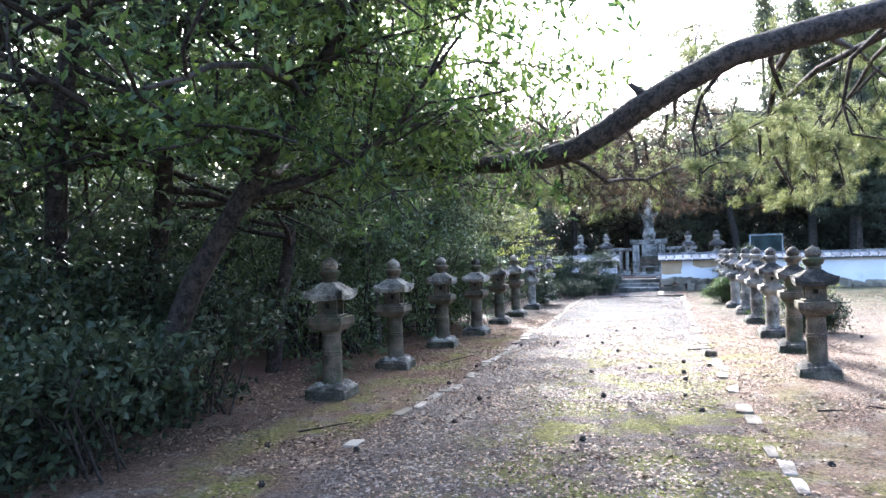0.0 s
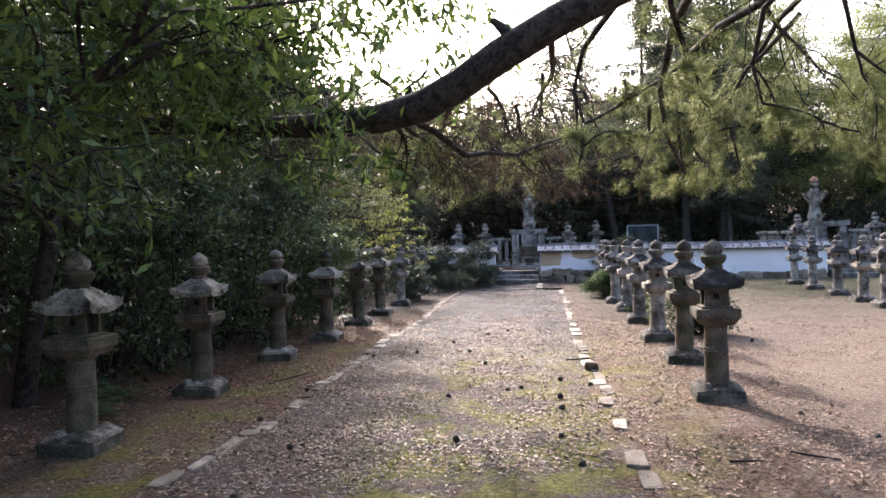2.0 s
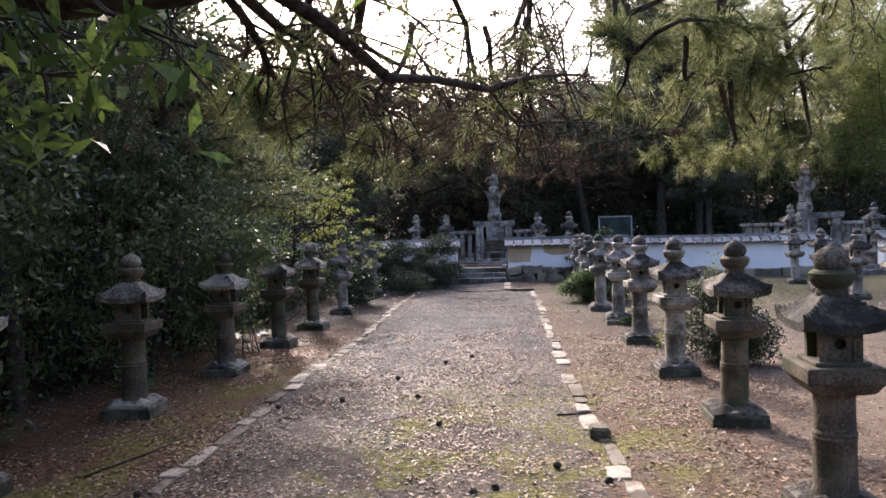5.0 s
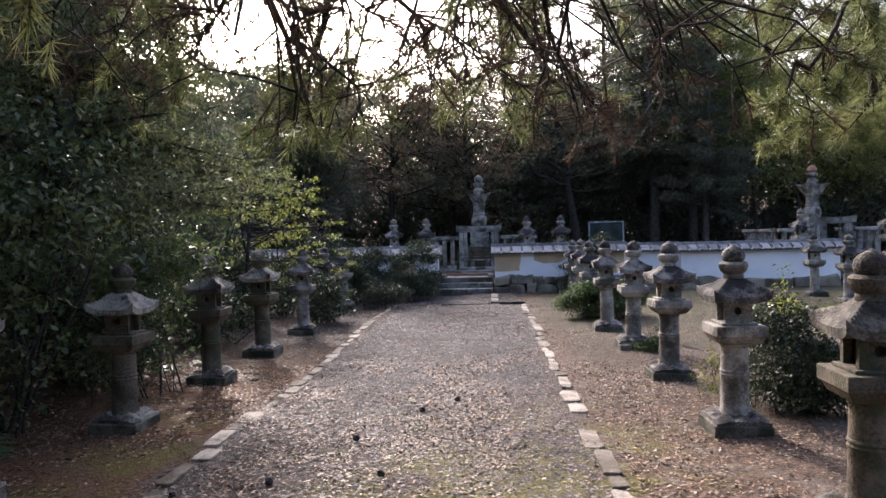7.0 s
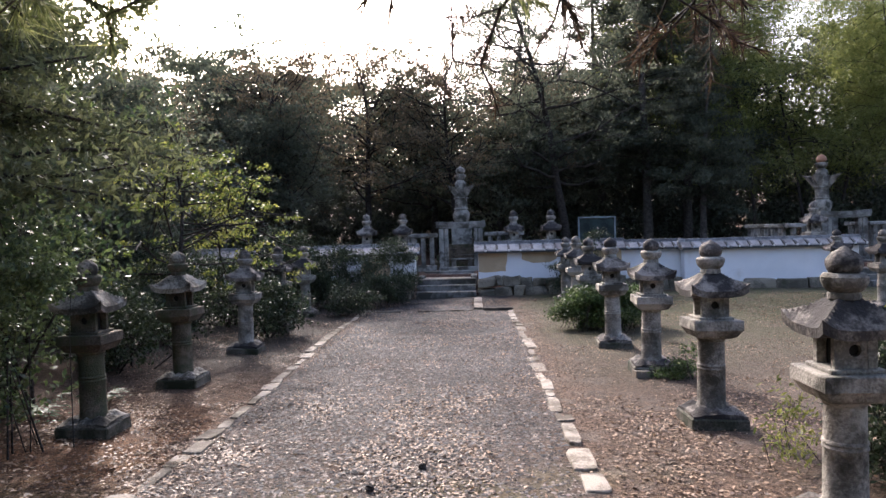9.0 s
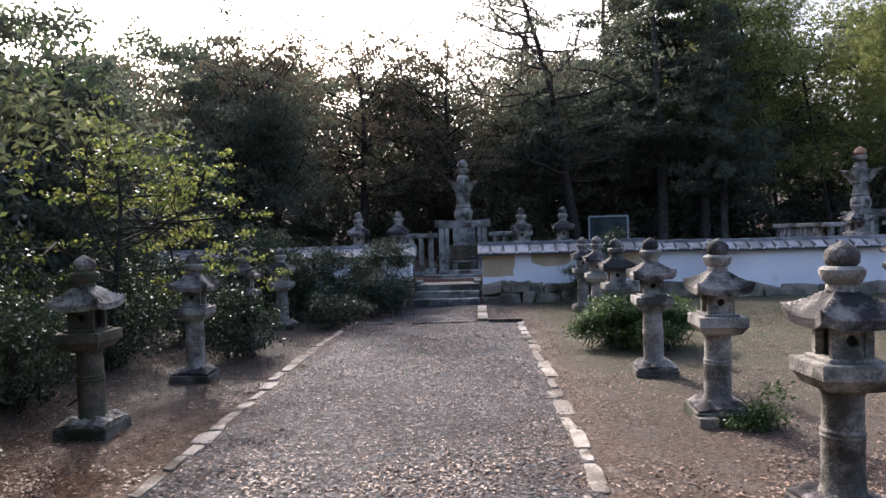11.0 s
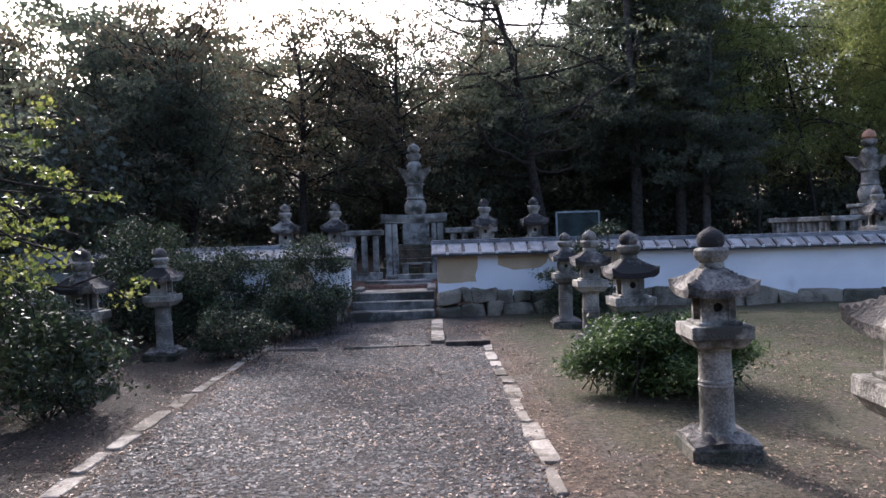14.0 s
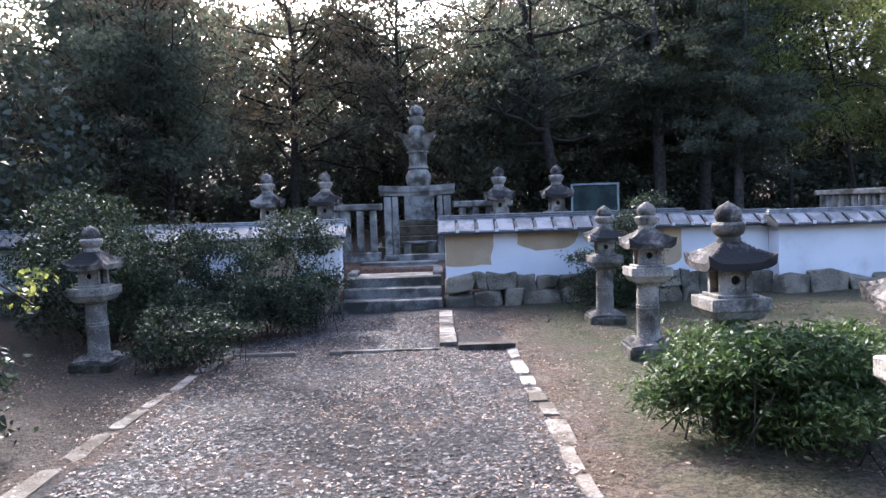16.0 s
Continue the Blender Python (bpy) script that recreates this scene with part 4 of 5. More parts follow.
for i, (x, y, z, rx, ry, rz, top) in enumerate(THICKET):
    shrub("evergreen_shrub", "tall dark glossy evergreen thicket growing behind the lanterns", 100 + i,
          [(x, y, z, rx, ry, rz), (x - 0.9, y + 0.9, z + 0.9, rx, ry, rz), (x + 0.55, y + 0.2, z + 0.35, rx * 0.85, ry * 0.75, rz * 0.6), (x + 0.1, y - 0.5, z * 0.5, rx * 0.8, ry * 0.6, rz * 0.6), (x - 0.4, y, top, rx * 0.9, ry, 0.8)],
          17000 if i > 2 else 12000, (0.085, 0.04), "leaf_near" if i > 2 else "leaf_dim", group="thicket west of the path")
for i, (x, y, s) in enumerate(((-4.4, 18.6, 0.75), (-4.6, 20.6, 0.9), (-4.5, 22.9, 0.85), (-3.25, 21.35, 0.62), (-4.0, 25.6, 1.2), (-4.7, 26.6, 1.2), (-5.8, 23.5, 1.2), (-6.2, 20.5, 1.3))):
    shrub("evergreen_shrub", "dark glossy evergreen bush beside the path end" if x > -4 else "dark evergreen bush among the lanterns", 140 + i,
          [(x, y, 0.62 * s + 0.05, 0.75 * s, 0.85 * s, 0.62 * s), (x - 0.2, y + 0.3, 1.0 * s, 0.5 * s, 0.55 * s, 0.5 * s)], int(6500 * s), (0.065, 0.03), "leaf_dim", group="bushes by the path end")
for i, (x, y, s, m_) in enumerate(((1.90, 17.66, 0.17, "leaf"),)):
    shrub("evergreen_shrub", "low glossy green bush growing between the lanterns on bare soil", 170 + i,
          [(x, y, 0.34 * s, 1.0 * s, 0.8 * s, 0.36 * s), (x + 0.15, y + 0.1, 0.55 * s, 0.6 * s, 0.5 * s, 0.34 * s)], int(8000 * s), (0.042, 0.016), m_, group="bushes east of the path")

shrub("evergreen_shrub", "upright dark green bush with pale sprouts behind the lanterns", 190, [(2.40, 14.4, 0.40, 0.40, 0.38, 0.40), (2.30, 14.45, 0.80, 0.2, 0.2, 0.16), (2.62, 14.3, 0.30, 0.30, 0.3, 0.28)], 9000, (0.06, 0.02), "leaf_dim", group="bushes east of the path")
shrub("evergreen_shrub", "pale yellow-green sprouts growing beside the dark bush", 191, [(1.92, 14.9, 0.26, 0.15, 0.2, 0.24), (2.32, 14.3, 1.02, 0.09, 0.09, 0.20), (2.72, 14.5, 0.74, 0.12, 0.12, 0.14)], 620, (0.05, 0.016), "leaf_bright", group="bushes east of the path", stems=4)
for i, (x, y) in enumerate(((2.02, 17.6),)):
    shrub("weed", "thin twiggy seedling growing at the foot of a lantern", 195 + i, [(x, y, 0.16, 0.14, 0.14, 0.15), (x + 0.05, y, 0.34, 0.08, 0.08, 0.1)], 260, (0.05, 0.014), "leaf", category="plant", stems=5, group="seedlings by the lanterns")

shrub("evergreen_shrub", "dark blue-green shrub growing in front of the wall behind the lanterns", 407, [(2.3, 27.1, 0.35, 0.62, 0.45, 0.34), (2.5, 27.15, 0.78, 0.42, 0.35, 0.24), (2.45, 27.1, 1.14, 0.25, 0.25, 0.16), (2.72, 27.05, 1.42, 0.22, 0.2, 0.10), (1.85, 27.0, 0.72, 0.22, 0.2, 0.08)], 11000, (0.065, 0.02), "leaf_dim", group="bushes east of the path", stems=4, hollow=0.3)
rr = random.Random(404)
tiers = [(1.96, 21.6, 0.22, 0.62, 0.55, 0.20)]
for k in range(26):
    a, q = rr.uniform(0, 2 * math.pi), math.sqrt(rr.random())
    tiers.append((1.96 + 0.64 * q * math.cos(a), 21.6 + 0.6 * q * math.sin(a), 0.20 + 0.46 * (1 - q * q) * rr.uniform(0.7, 1.15) + rr.uniform(-0.04, 0.06), rr.uniform(0.22, 0.36), rr.uniform(0.2, 0.32), rr.uniform(0.06, 0.10)))
shrub("evergreen_shrub", "broad layered glossy green bush spreading round a lantern on bare soil", 405, tiers, 24000, (0.058, 0.018), "leaf", group="bushes east of the path", stems=2, up=0.9, hollow=0.2)

shrub("evergreen_shrub", "dark bush of small glinting leaves hanging over a lantern", 406, [(-3.75, 15.1, 1.05, 0.45, 0.45, 0.40), (-3.55, 15.3, 1.38, 0.42, 0.35, 0.20), (-3.35, 15.55, 1.30, 0.25, 0.25, 0.16), (-3.7, 14.9, 0.6, 0.4, 0.4, 0.35)], 9000, (0.05, 0.024), "leaf_near", group="thicket west of the path", stems=4, hollow=0.3)
bm = bmesh.new()
slab_stone(bm, 1.60, 17.72, 0.16, 0.13, 0.07, rng, 0.03)
tagged(part("loose_stone", bm, "kerb", None, "pale loose stone lying beside a lantern base"), category="stone")

# open bushes in front of the wall, stems and gaps showing
for i, (x, y, h, w_, n_) in enumerate(((-2.50, 24.05, 0.58, 0.62, 4200), (-2.85, 26.2, 1.30, 0.72, 8500), (-1.98, 26.8, 1.45, 0.66, 7500), (-1.85, 26.0, 0.65, 0.50, 4500), (-3.4, 25.4, 1.45, 0.65, 9000), (-2.5, 25.6, 0.7, 0.6, 5500))):
    rr = random.Random(90 + i)
    blobs = [(x + rr.uniform(-0.7, 0.7) * w_, y + rr.uniform(-0.5, 0.5) * w_, h * rr.uniform(0.35, 0.92), w_ * 0.34, w_ * 0.34, h * 0.13) for _ in range(11)]
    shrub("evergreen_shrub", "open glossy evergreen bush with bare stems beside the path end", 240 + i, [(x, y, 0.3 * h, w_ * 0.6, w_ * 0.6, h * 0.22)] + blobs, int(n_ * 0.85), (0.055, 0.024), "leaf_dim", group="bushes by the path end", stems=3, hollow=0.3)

# bright young maple leaning over the lanterns
maple = make_tree("young_maple", "young maple with yellow-green leaves leaning over the lanterns", 31, 3.3, 2.3, "leaf_bright", 3800, (0.06, 0.045), 0.15, (0.22, -0.08), 0.05, 22, 0.3, 0.12, 0.3)
maple.matrix_basis = pose(-4.5, 20.4, 0, 0, 0, 0)

# leaning trees in the near thicket and over the lanterns
for i, (x, y, h, lx, ly, L, n_, mn) in enumerate((
        (-4.75, 6.5, 6.8, 1.15, 0.0, 2.3, 9500, "leaf_canopy"), (-5.75, 6.6, 7.2, 0.55, 0.0, 2.7, 10000, "leaf_near"), (-5.5, 7.3, 6.8, 0.62, 0.10, 2.6, 8500, "leaf_near"), (-6.6, 4.6, 7.0, 0.15, 0.15, 3.0, 12000, "leaf_near"),
        (-4.7, 9.2, 6.5, 0.12, 0.10, 2.4, 6500, "leaf_near"), (-4.5, 12.2, 6.6, 0.05, 0.05, 2.3, 7500, "leaf_near"), (-5.6, 14.4, 6.6, 0.06, 0.0, 2.2, 10500, "leaf_near"), (-6.2, 17.6, 6.2, 0.05, 0.0, 2.4, 12000, "leaf_near"), (-7.0, 11.0, 7.5, 0.1, 0.0, 3.0, 12000, "leaf_near"))):
    t_ = make_tree("evergreen_tree", "dark leaning evergreen tree with glossy leaves in the thicket", 60 + i, h, L, mn, n_, (0.095, 0.04), 0.26, (lx, ly), 0.13 if i < 4 else 0.11, 28, 0.40 if i < 4 else 0.30, 0.15, 0.5, group="trees of the thicket")
    t_.matrix_basis = pose(x, y, 0)

hinoki = make_conifer("young_conifer", "soft grey-green young conifer behind the lanterns", 300, 7.6, 2.1, 42000, (0.095, 0.03))
for o_ in hinoki.children:
    if o_.name.startswith("crown"):
        o_.data.materials[0] = M["leaf_soft"]
        o_["label"] = "soft drooping grey-green foliage"
hinoki.matrix_basis = pose(-4.75, 15.9, 0.3)

# low bough of broad hanging leaves over the path's west side
hb = thing("overhanging_branch", "overhanging branch with broad yellow-green hanging leaves", "branch")
brng = np.random.default_rng(411)
hl, hw_ = [], []
for st_, dr_, L_ in (((-2.6, 8.2, 2.5), (0.8, -0.3, 0.05), 1.8), ((-2.4, 8.0, 2.6), (0.9, -0.5, -0.02), 1.7), ((-2.8, 7.8, 2.7), (0.9, -0.1, 0.05), 2.0), ((-3.2, 7.2, 2.5), (0.8, -0.2, 0.05), 1.8), ((-3.2, 6.4, 3.0), (0.9, 0.15, -0.05), 2.6), ((-3.0, 6.6, 3.2), (0.9, 0.5, -0.1), 2.8), ((-3.3, 5.9, 2.8), (0.7, 0.0, -0.1), 1.8), ((-3.4, 7.4, 2.7), (0.8, 0.5, -0.1), 2.2), ((-2.8, 6.3, 3.5), (1.0, 0.2, 0.0), 2.7), ((-3.0, 6.6, 3.9), (1, 0.3, 0.02), 2.9), ((-3.0, 7.6, 4.1), (1, 0.3, 0.03), 3.2), ((-2.8, 8.2, 3.6), (1, 0.4, 0.05), 2.6), ((-2.6, 7.0, 4.6), (1, 0.2, 0.0), 3.0), ((-3.0, 5.6, 3.4), (1, 0.1, 0.05), 2.4), ((-3.2, 9.0, 4.4), (1, 0.3, 0.0), 2.8)):
    mb_ = wander(brng, st_, dr_, L_, 8, 0.13, -0.02)
    hw_.append(tube_arrays(mb_, np.linspace(0.022, 0.005, 9), 5))
    for q_ in mb_[1:]:
        for _ in range(5):
            tw_ = wander(brng, q_, brng.normal(size=3) + np.array([0.4, 0, -0.1]), 0.45, 3, 0.3, -0.1)
            hw_.append(tube_arrays(tw_, [0.006, 0.005, 0.004, 0.002], 4))
            for e_ in tw_[1:]:
                hl.append(e_ + brng.normal(size=(5, 3)) * 0.05 + np.array([0, 0, -0.03]))
soup("twig", *join_arrays(hw_), "bark", hb, "thin dark twigs", kind="stuff", smooth=True)
lv_, lf_ = leaf_arrays(brng, np.concatenate(hl), 0.11, 0.034, 0.5, 1.0, 1.3)
soup("leaves", lv_, lf_, "leaf_canopy", hb, "narrow hanging leaves", kind="stuff")

# ferns at the foot of the thicket
def fern(seed, x, y, s):
    rng = np.random.default_rng(seed)
    th = thing("fern", "green fern clump at the foot of the dark thicket", "fern", "ferns by the lanterns")
    items = []
    for i in range(22):
        a, e = rng.uniform(0, 2 * np.pi), rng.uniform(0.7, 1.3)
        L = 0.42 * s * rng.uniform(0.7, 1.1)
        t = np.linspace(0, 1, 7)
        r, z = L * np.sin(e) * t, L * (np.cos(e) * t * 1.6 - 0.75 * t ** 2 * 1.1) + 0.02
        c = np.stack([r * math.cos(a), r * math.sin(a), z], 1)
        for k in range(1, 7):
            for sgn in (-1, 1):
                side = np.array([-math.sin(a), math.cos(a), -0.15]) * sgn
                fwd = np.array([math.cos(a), math.sin(a), -0.2])
                w = 0.10 * s * (1.1 - t[k]) + 0.015
                p0, p2 = c[k], c[k] + (side * 0.9 + fwd * 0.5) * w
                p1, p3 = (p0 + p2) / 2 + fwd * 0.014 * s, (p0 + p2) / 2 - fwd * 0.014 * s
                items.append((np.array([p0, p1, p2, p3]), np.array([[0, 1, 2, 3]])))
    soup("fronds", *join_arrays(items), "copper", th, "arching green fronds", kind="stuff")
    th.matrix_basis = pose(x, y, 0.02)


for k, (x, y, s_) in enumerate(((-3.75, 8.95, 1.1), (-4.0, 9.7, 1.2), (-3.85, 13.3, 1.1), (-3.9, 11.2, 0.8), (-4.0, 16.5, 1.0), (-3.75, 15.1, 0.8), (-3.7, 17.0, 0.8))):
    fern(500 + k, x, y, s_)

# ---- old pine reaching over the path ----
rng = np.random.default_rng(77)
pine = thing("old_pine", "old dark-barked pine with a long bough reaching over the path", "tree")
trunk_pts = [(6.6, 9.6, -0.2), (6.55, 9.6, 1.4), (6.4, 9.5, 2.8), (6.1, 9.5, 4.2), (6.2, 9.7, 5.8), (6.0, 9.9, 7.6)]
soup("trunk", *tube_arrays(trunk_pts, [0.30, 0.25, 0.23, 0.2, 0.16, 0.08], 12), "bark", pine, "thick fissured trunk", smooth=True)
bough = [(6.2, 9.5, 3.7), (5.0, 9.2, 3.82), (3.6, 8.8, 3.74), (2.4, 8.45, 3.57), (1.52, 8.3, 3.39), (0.80, 8.2, 3.23), (0.30, 8.15, 2.99), (-0.10, 8.18, 2.78), (-0.37, 8.2, 2.61), (-0.66, 8.2, 2.46), (-0.98, 8.2, 2.39), (-1.35, 8.2, 2.36), (-1.8, 8.25, 2.38), (-2.5, 8.3, 2.43), (-3.3, 8.3, 2.52)]
soup("bough", *tube_arrays(bough, [0.18, 0.165, 0.145, 0.13, 0.12, 0.115, 0.115, 0.12, 0.115, 0.115, 0.105, 0.095, 0.08, 0.065, 0.045], 12), "bark", pine, "long crooked bough", smooth=True)
soup("snag", *tube_arrays([(0.0, 8.15, 2.88), (-0.07, 8.17, 2.97), (-0.14, 8.18, 3.04)], [0.055, 0.04, 0.022], 7), "bark", pine, "broken branch stub")
SPRAYS = [  # start, direction, length, radius
    ((1.2, 8.8, 3.4), (0.0, 0.5, -0.55), 1.1, 0.03), ((1.77, 9.0, 3.5), (0.12, 0.9, 0.1), 3.1, 0.045), ((2.6, 9.1, 3.65), (-0.1, 0.9, 0.0), 3.2, 0.05), ((3.4, 9.2, 3.75), (0.0, 1, -0.1), 3.0, 0.05),
    ((1.7, 11.6, 3.2), (0.0, 0.35, -0.8), 1.2, 0.035), ((2.0, 11.9, 3.1), (-0.15, 0.3, -0.8), 1.1, 0.03), ((1.4, 11.7, 3.0), (-0.1, 0.4, -0.6), 0.95, 0.025), ((2.2, 12.0, 3.2), (0.2, 0.3, -0.7), 1.2, 0.03),
    ((1.9, 11.5, 3.0), (0.1, 0.5, -0.7), 1.1, 0.025),
    ((0.30, 8.2, 3.0), (-0.2, 0.95, 0.05), 3.0, 0.035), ((-0.1, 8.2, 2.78), (-0.4, 0.9, 0.12), 3.2, 0.035), ((-0.9, 8.25, 2.4), (0.1, 0.8, -0.25), 1.2, 0.02),
    ((-0.1, 11.0, 2.95), (0.1, 0.6, -0.4), 1.2, 0.022), ((-0.6, 11.0, 3.0), (-0.1, 0.5, -0.35), 1.2, 0.025), ((-1.2, 10.6, 3.1), (-0.3, 0.6, -0.25), 1.4, 0.03),
((3.0, 9.2, 3.7), (0.1, 0.5, -0.5), 1.6, 0.03), ((0.4, 8.5, 3.15), (0.2, 0.5, 0.5), 1.0, 0.02),
((2.9, 11.2, 3.8), (-0.3, 0.5, -0.3), 1.6, 0.03),
]
wood_, ndl = [], []
HOOKS = [
    ([(1.62, 8.35, 3.42), (1.5, 9.3, 3.62), (1.42, 10.1, 3.46), (1.38, 10.7, 2.96), (1.52, 11.3, 2.6), (1.82, 11.9, 2.22)], 0.055),
    ([(0.8, 8.7, 3.3), (0.52, 8.9, 2.98), (0.44, 8.9, 2.65), (0.52, 8.95, 2.4)], 0.030), ([(2.3, 9.05, 3.6), (2.02, 9.4, 3.35), (1.95, 9.5, 2.9), (2.05, 9.6, 2.6)], 0.032),
    ([(3.0, 9.2, 3.7), (2.68, 9.5, 3.4), (2.8, 9.6, 3.0), (3.15, 9.7, 2.75)], 0.032), ([(2.6, 9.1, 3.65), (1.9, 10.4, 3.5), (1.6, 11.4, 3.3), (1.75, 12.0, 2.8), (2.1, 12.3, 2.4)], 0.045),
]
dry_wood, dry = [], []
for pts_, r_ in HOOKS:
    P_ = np.array(pts_)
    wood_.append(tube_arrays(P_, np.linspace(r_, r_ * 0.3, len(P_)), 7))
    for k_ in range(2, len(P_)):
        a_, b_ = pine_spray(pine, rng, P_[k_], rng.normal(size=3) * 0.6 + np.array([0.1, 0.5, -0.4]), 0.8, 0.012, twigs=7, droop=0.03, needles=50, nlen=0.10)
        wood_.append(a_)
        ndl.append(b_)
for s_, d_, L_, r_ in (((-0.82, 8.25, 2.42), (0.55, 0.9, 0.02), 3.2, 0.028), ((-0.85, 8.25, 2.40), (0.15, 0.9, -0.25), 1.6, 0.024), ((-1.2, 8.25, 2.40), (-0.35, 0.9, 0.0), 3.4, 0.024), ((-0.8, 9.6, 2.9), (-0.1, 0.9, -0.12), 2.2, 0.022), ((-1.4, 9.8, 3.1), (0.1, 0.9, -0.15), 2.2, 0.025), ((-0.3, 9.8, 2.9), (0.3, 0.9, -0.05), 2.2, 0.02), ((-1.0, 10.6, 3.3), (-0.3, 0.7, -0.3), 1.6, 0.02), ((0.2, 9.8, 3.0), (0.1, 0.9, 0.02), 2.2, 0.02)):
    a_, b_ = pine_spray(pine, rng, s_, d_, L_, r_, twigs=20, droop=0.02, needles=26, nlen=0.07)
    wood_.append(a_)
    dry.append(b_)
soup("dry_needles", *join_arrays(dry), "needle_brown", pine, "sparse brown needles on half-bare twigs", kind="stuff")
for s_, d_, L_, r_ in SPRAYS:
    a_, b_ = pine_spray(pine, rng, s_, d_, L_, r_, twigs=15, droop=0.03, needles=40, nlen=0.10, floor=rng.uniform(2.0, 2.75))
    wood_.append(a_)
    ndl.append(b_)
soup("branch", *join_arrays(wood_), "bark", pine, "thin drooping branches", kind="stuff")
soup("needles", *join_arrays(ndl), "needle", pine, "tufts of long green needles", kind="stuff")

# ---- woods behind the graves ----
wr = random.Random(9)
kinds = [
    make_tree("broadleaf_tree", "tall dark broadleaf tree in the woods behind the graves", 200, 9.0, 4.2, "leaf_far", 16000, (0.20, 0.11), 0.50, (0, 0), 0.18, 30, 0.25, 0.45, 0.4, group="woods behind the graves"),
    make_tree("broadleaf_tree", "spreading tree with thin rust-tinged crown in the woods", 201, 9.8, 4.4, "leaf_rust", 11000, (0.13, 0.075), 0.42, (0, 0), 0.16, 34, 0.3, 0.7, 0.5, group="woods behind the graves"),
    make_tree("pine_tree", "tall open pine with layered needle pads", 202, 12.0, 4.4, "leaf_far", 14000, (0.14, 0.05), 0.42, (0.03, 0), 0.17, 38, 0.25, 0.12, 0.22, group="woods behind the graves"),
    make_conifer("cedar_tree", "tall dark conical cedar in the woods behind the graves", 203, 12.5, 3.2, 20000, (0.20, 0.07), group="woods behind the graves"),
    make_tree("broadleaf_tree", "leafy evergreen oak in the woods behind the graves", 204, 8.0, 3.8, "leaf_far", 16000, (0.20, 0.11), 0.55, (0, 0), 0.2, 28, 0.15, 0.35, 0.5, group="woods behind the graves"),
    make_tree("bamboo_clump", "tall pale green feathery bamboo clump behind the wall", 205, 13.0, 2.4, "leaf_pale", 17000, (0.20, 0.035), 0.45, (0.0, 0), 0.06, 36, 0.3, 0.15, 0.8, 0.12, group="bamboo behind the wall"),
    make_tree("broadleaf_tree", "dark evergreen tree standing beside the court", 206, 8.5, 4.0, "leaf_far", 5000, (0.24, 0.14), 0.55, (0, 0), 0.2, 22, 0.2, 0.35, 0.5, group="trees round the court"),
]
SPOTS = [  # kind, x, y, scale
    (0, -8.5, 37, 0.9), (1, -4.6, 39, 0.95), (4, 0.8, 41, 0.9), (0, -1.9, 42, 1.0), (1, -0.6, 39, 0.85), (1, 2.0, 43, 1.0), (2, 3.6, 39, 1.1), (3, 7.2, 41, 1.2), (3, 9.4, 43, 1.3), (3, 5.8, 44, 1.15),
    (4, 4.0, 45, 0.95), (5, 12.0, 42, 1.25), (5, 13.8, 41, 1.3), (5, 15.6, 42.5, 1.3), (5, 17.6, 41, 1.1), (5, 19.5, 43, 1.1), (2, 1.2, 46, 1.1), (0, -11.5, 40, 1.0), (1, -9.5, 43, 0.95), (4, -14.5, 37, 1.0),
    (0, -6.3, 34.0, 0.62), (1, -7.8, 34.5, 0.85), (1, -9.5, 32, 0.7), (0, -11.0, 27, 0.8), (4, -8.6, 24.8, 0.72), (0, -8.6, 20.5, 0.8), (4, -12.5, 33.5, 0.9),
    (0, 4.5, 49, 1.0), (4, 9, 49, 1.1), (0, 13, 50, 1.1), (4, -3, 48, 1.0), (0, -8, 48, 1.0), (4, 18, 48, 1.5), (0, 12.5, 49, 1.2), (5, 10.6, 44, 1.4), (3, 20.5, 38, 1.0), (3, 11.5, 46, 1.1), (4, -13, 45, 1.0), (3, 8.65, 38.3, 0.75),
    (6, 22.5, 34, 1.1), (6, 24, 29, 1.1), (6, 25, 23, 1.0), (6, 25.5, 17, 1.0), (6, 26, 10, 1.0), (6, -14, -2, 1.0), (6, -7, -6, 1.1), (6, 1, -9, 1.1), (6, 9, -9, 1.1), (6, 17, -6, 1.0), (6, 24, 2, 1.0),
    (6, -10.5, 16, 0.95), (6, -10.5, 11, 1.0), (6, -10, 6, 1.0), (6, -9.5, 0, 1.0), (6, -17, 30, 1.0), (6, -18, 22, 1.0),
]
first = set()
for kk, x, y, s in SPOTS:
    m = pose(x, y, float(relief(np.array(float(x)), np.array(float(y)))), 0, 0, wr.uniform(0, 360))
    sc = s * wr.uniform(0.90, 1.02)
    if kk in first:
        ob = copy_thing(kinds[kk], m)
    else:
        ob = kinds[kk]
        ob.matrix_basis = m
        first.add(kk)
    ob.scale = (sc, sc, sc)

# dense dark undergrowth under the woods and behind the thicket
urng = np.random.default_rng(5)
cs = []
ROWS_ = [(x, y0, h0) for x in np.arange(-18, 28, 1.1) for y0, h0 in ((43.5, 2.2), (46.5, 3.6), (50.0, 5.5))] + [(x0, y, 3.2) for y in np.arange(-3, 31, 1.2) for x0 in (-8.2, -10.5)]
for x, y0, h0 in ROWS_:
    c = np.array([x + urng.uniform(-0.5, 0.5), y0 + urng.uniform(-0.8, 0.8), 0])
    n = 1200
    h = h0 * urng.uniform(0.75, 1.25)
    q = unit(urng.normal(size=(n, 3))) * urng.uniform(0.6, 1.0, (n, 1)) * [1.1, 1.0, h / 2]
    q[:, 2] += h / 2 + float(relief(np.array(c[0]), np.array(c[1])))
    cs.append(q + c)
v, f = leaf_arrays(urng, np.concatenate(cs), 0.2, 0.12, 0.6)
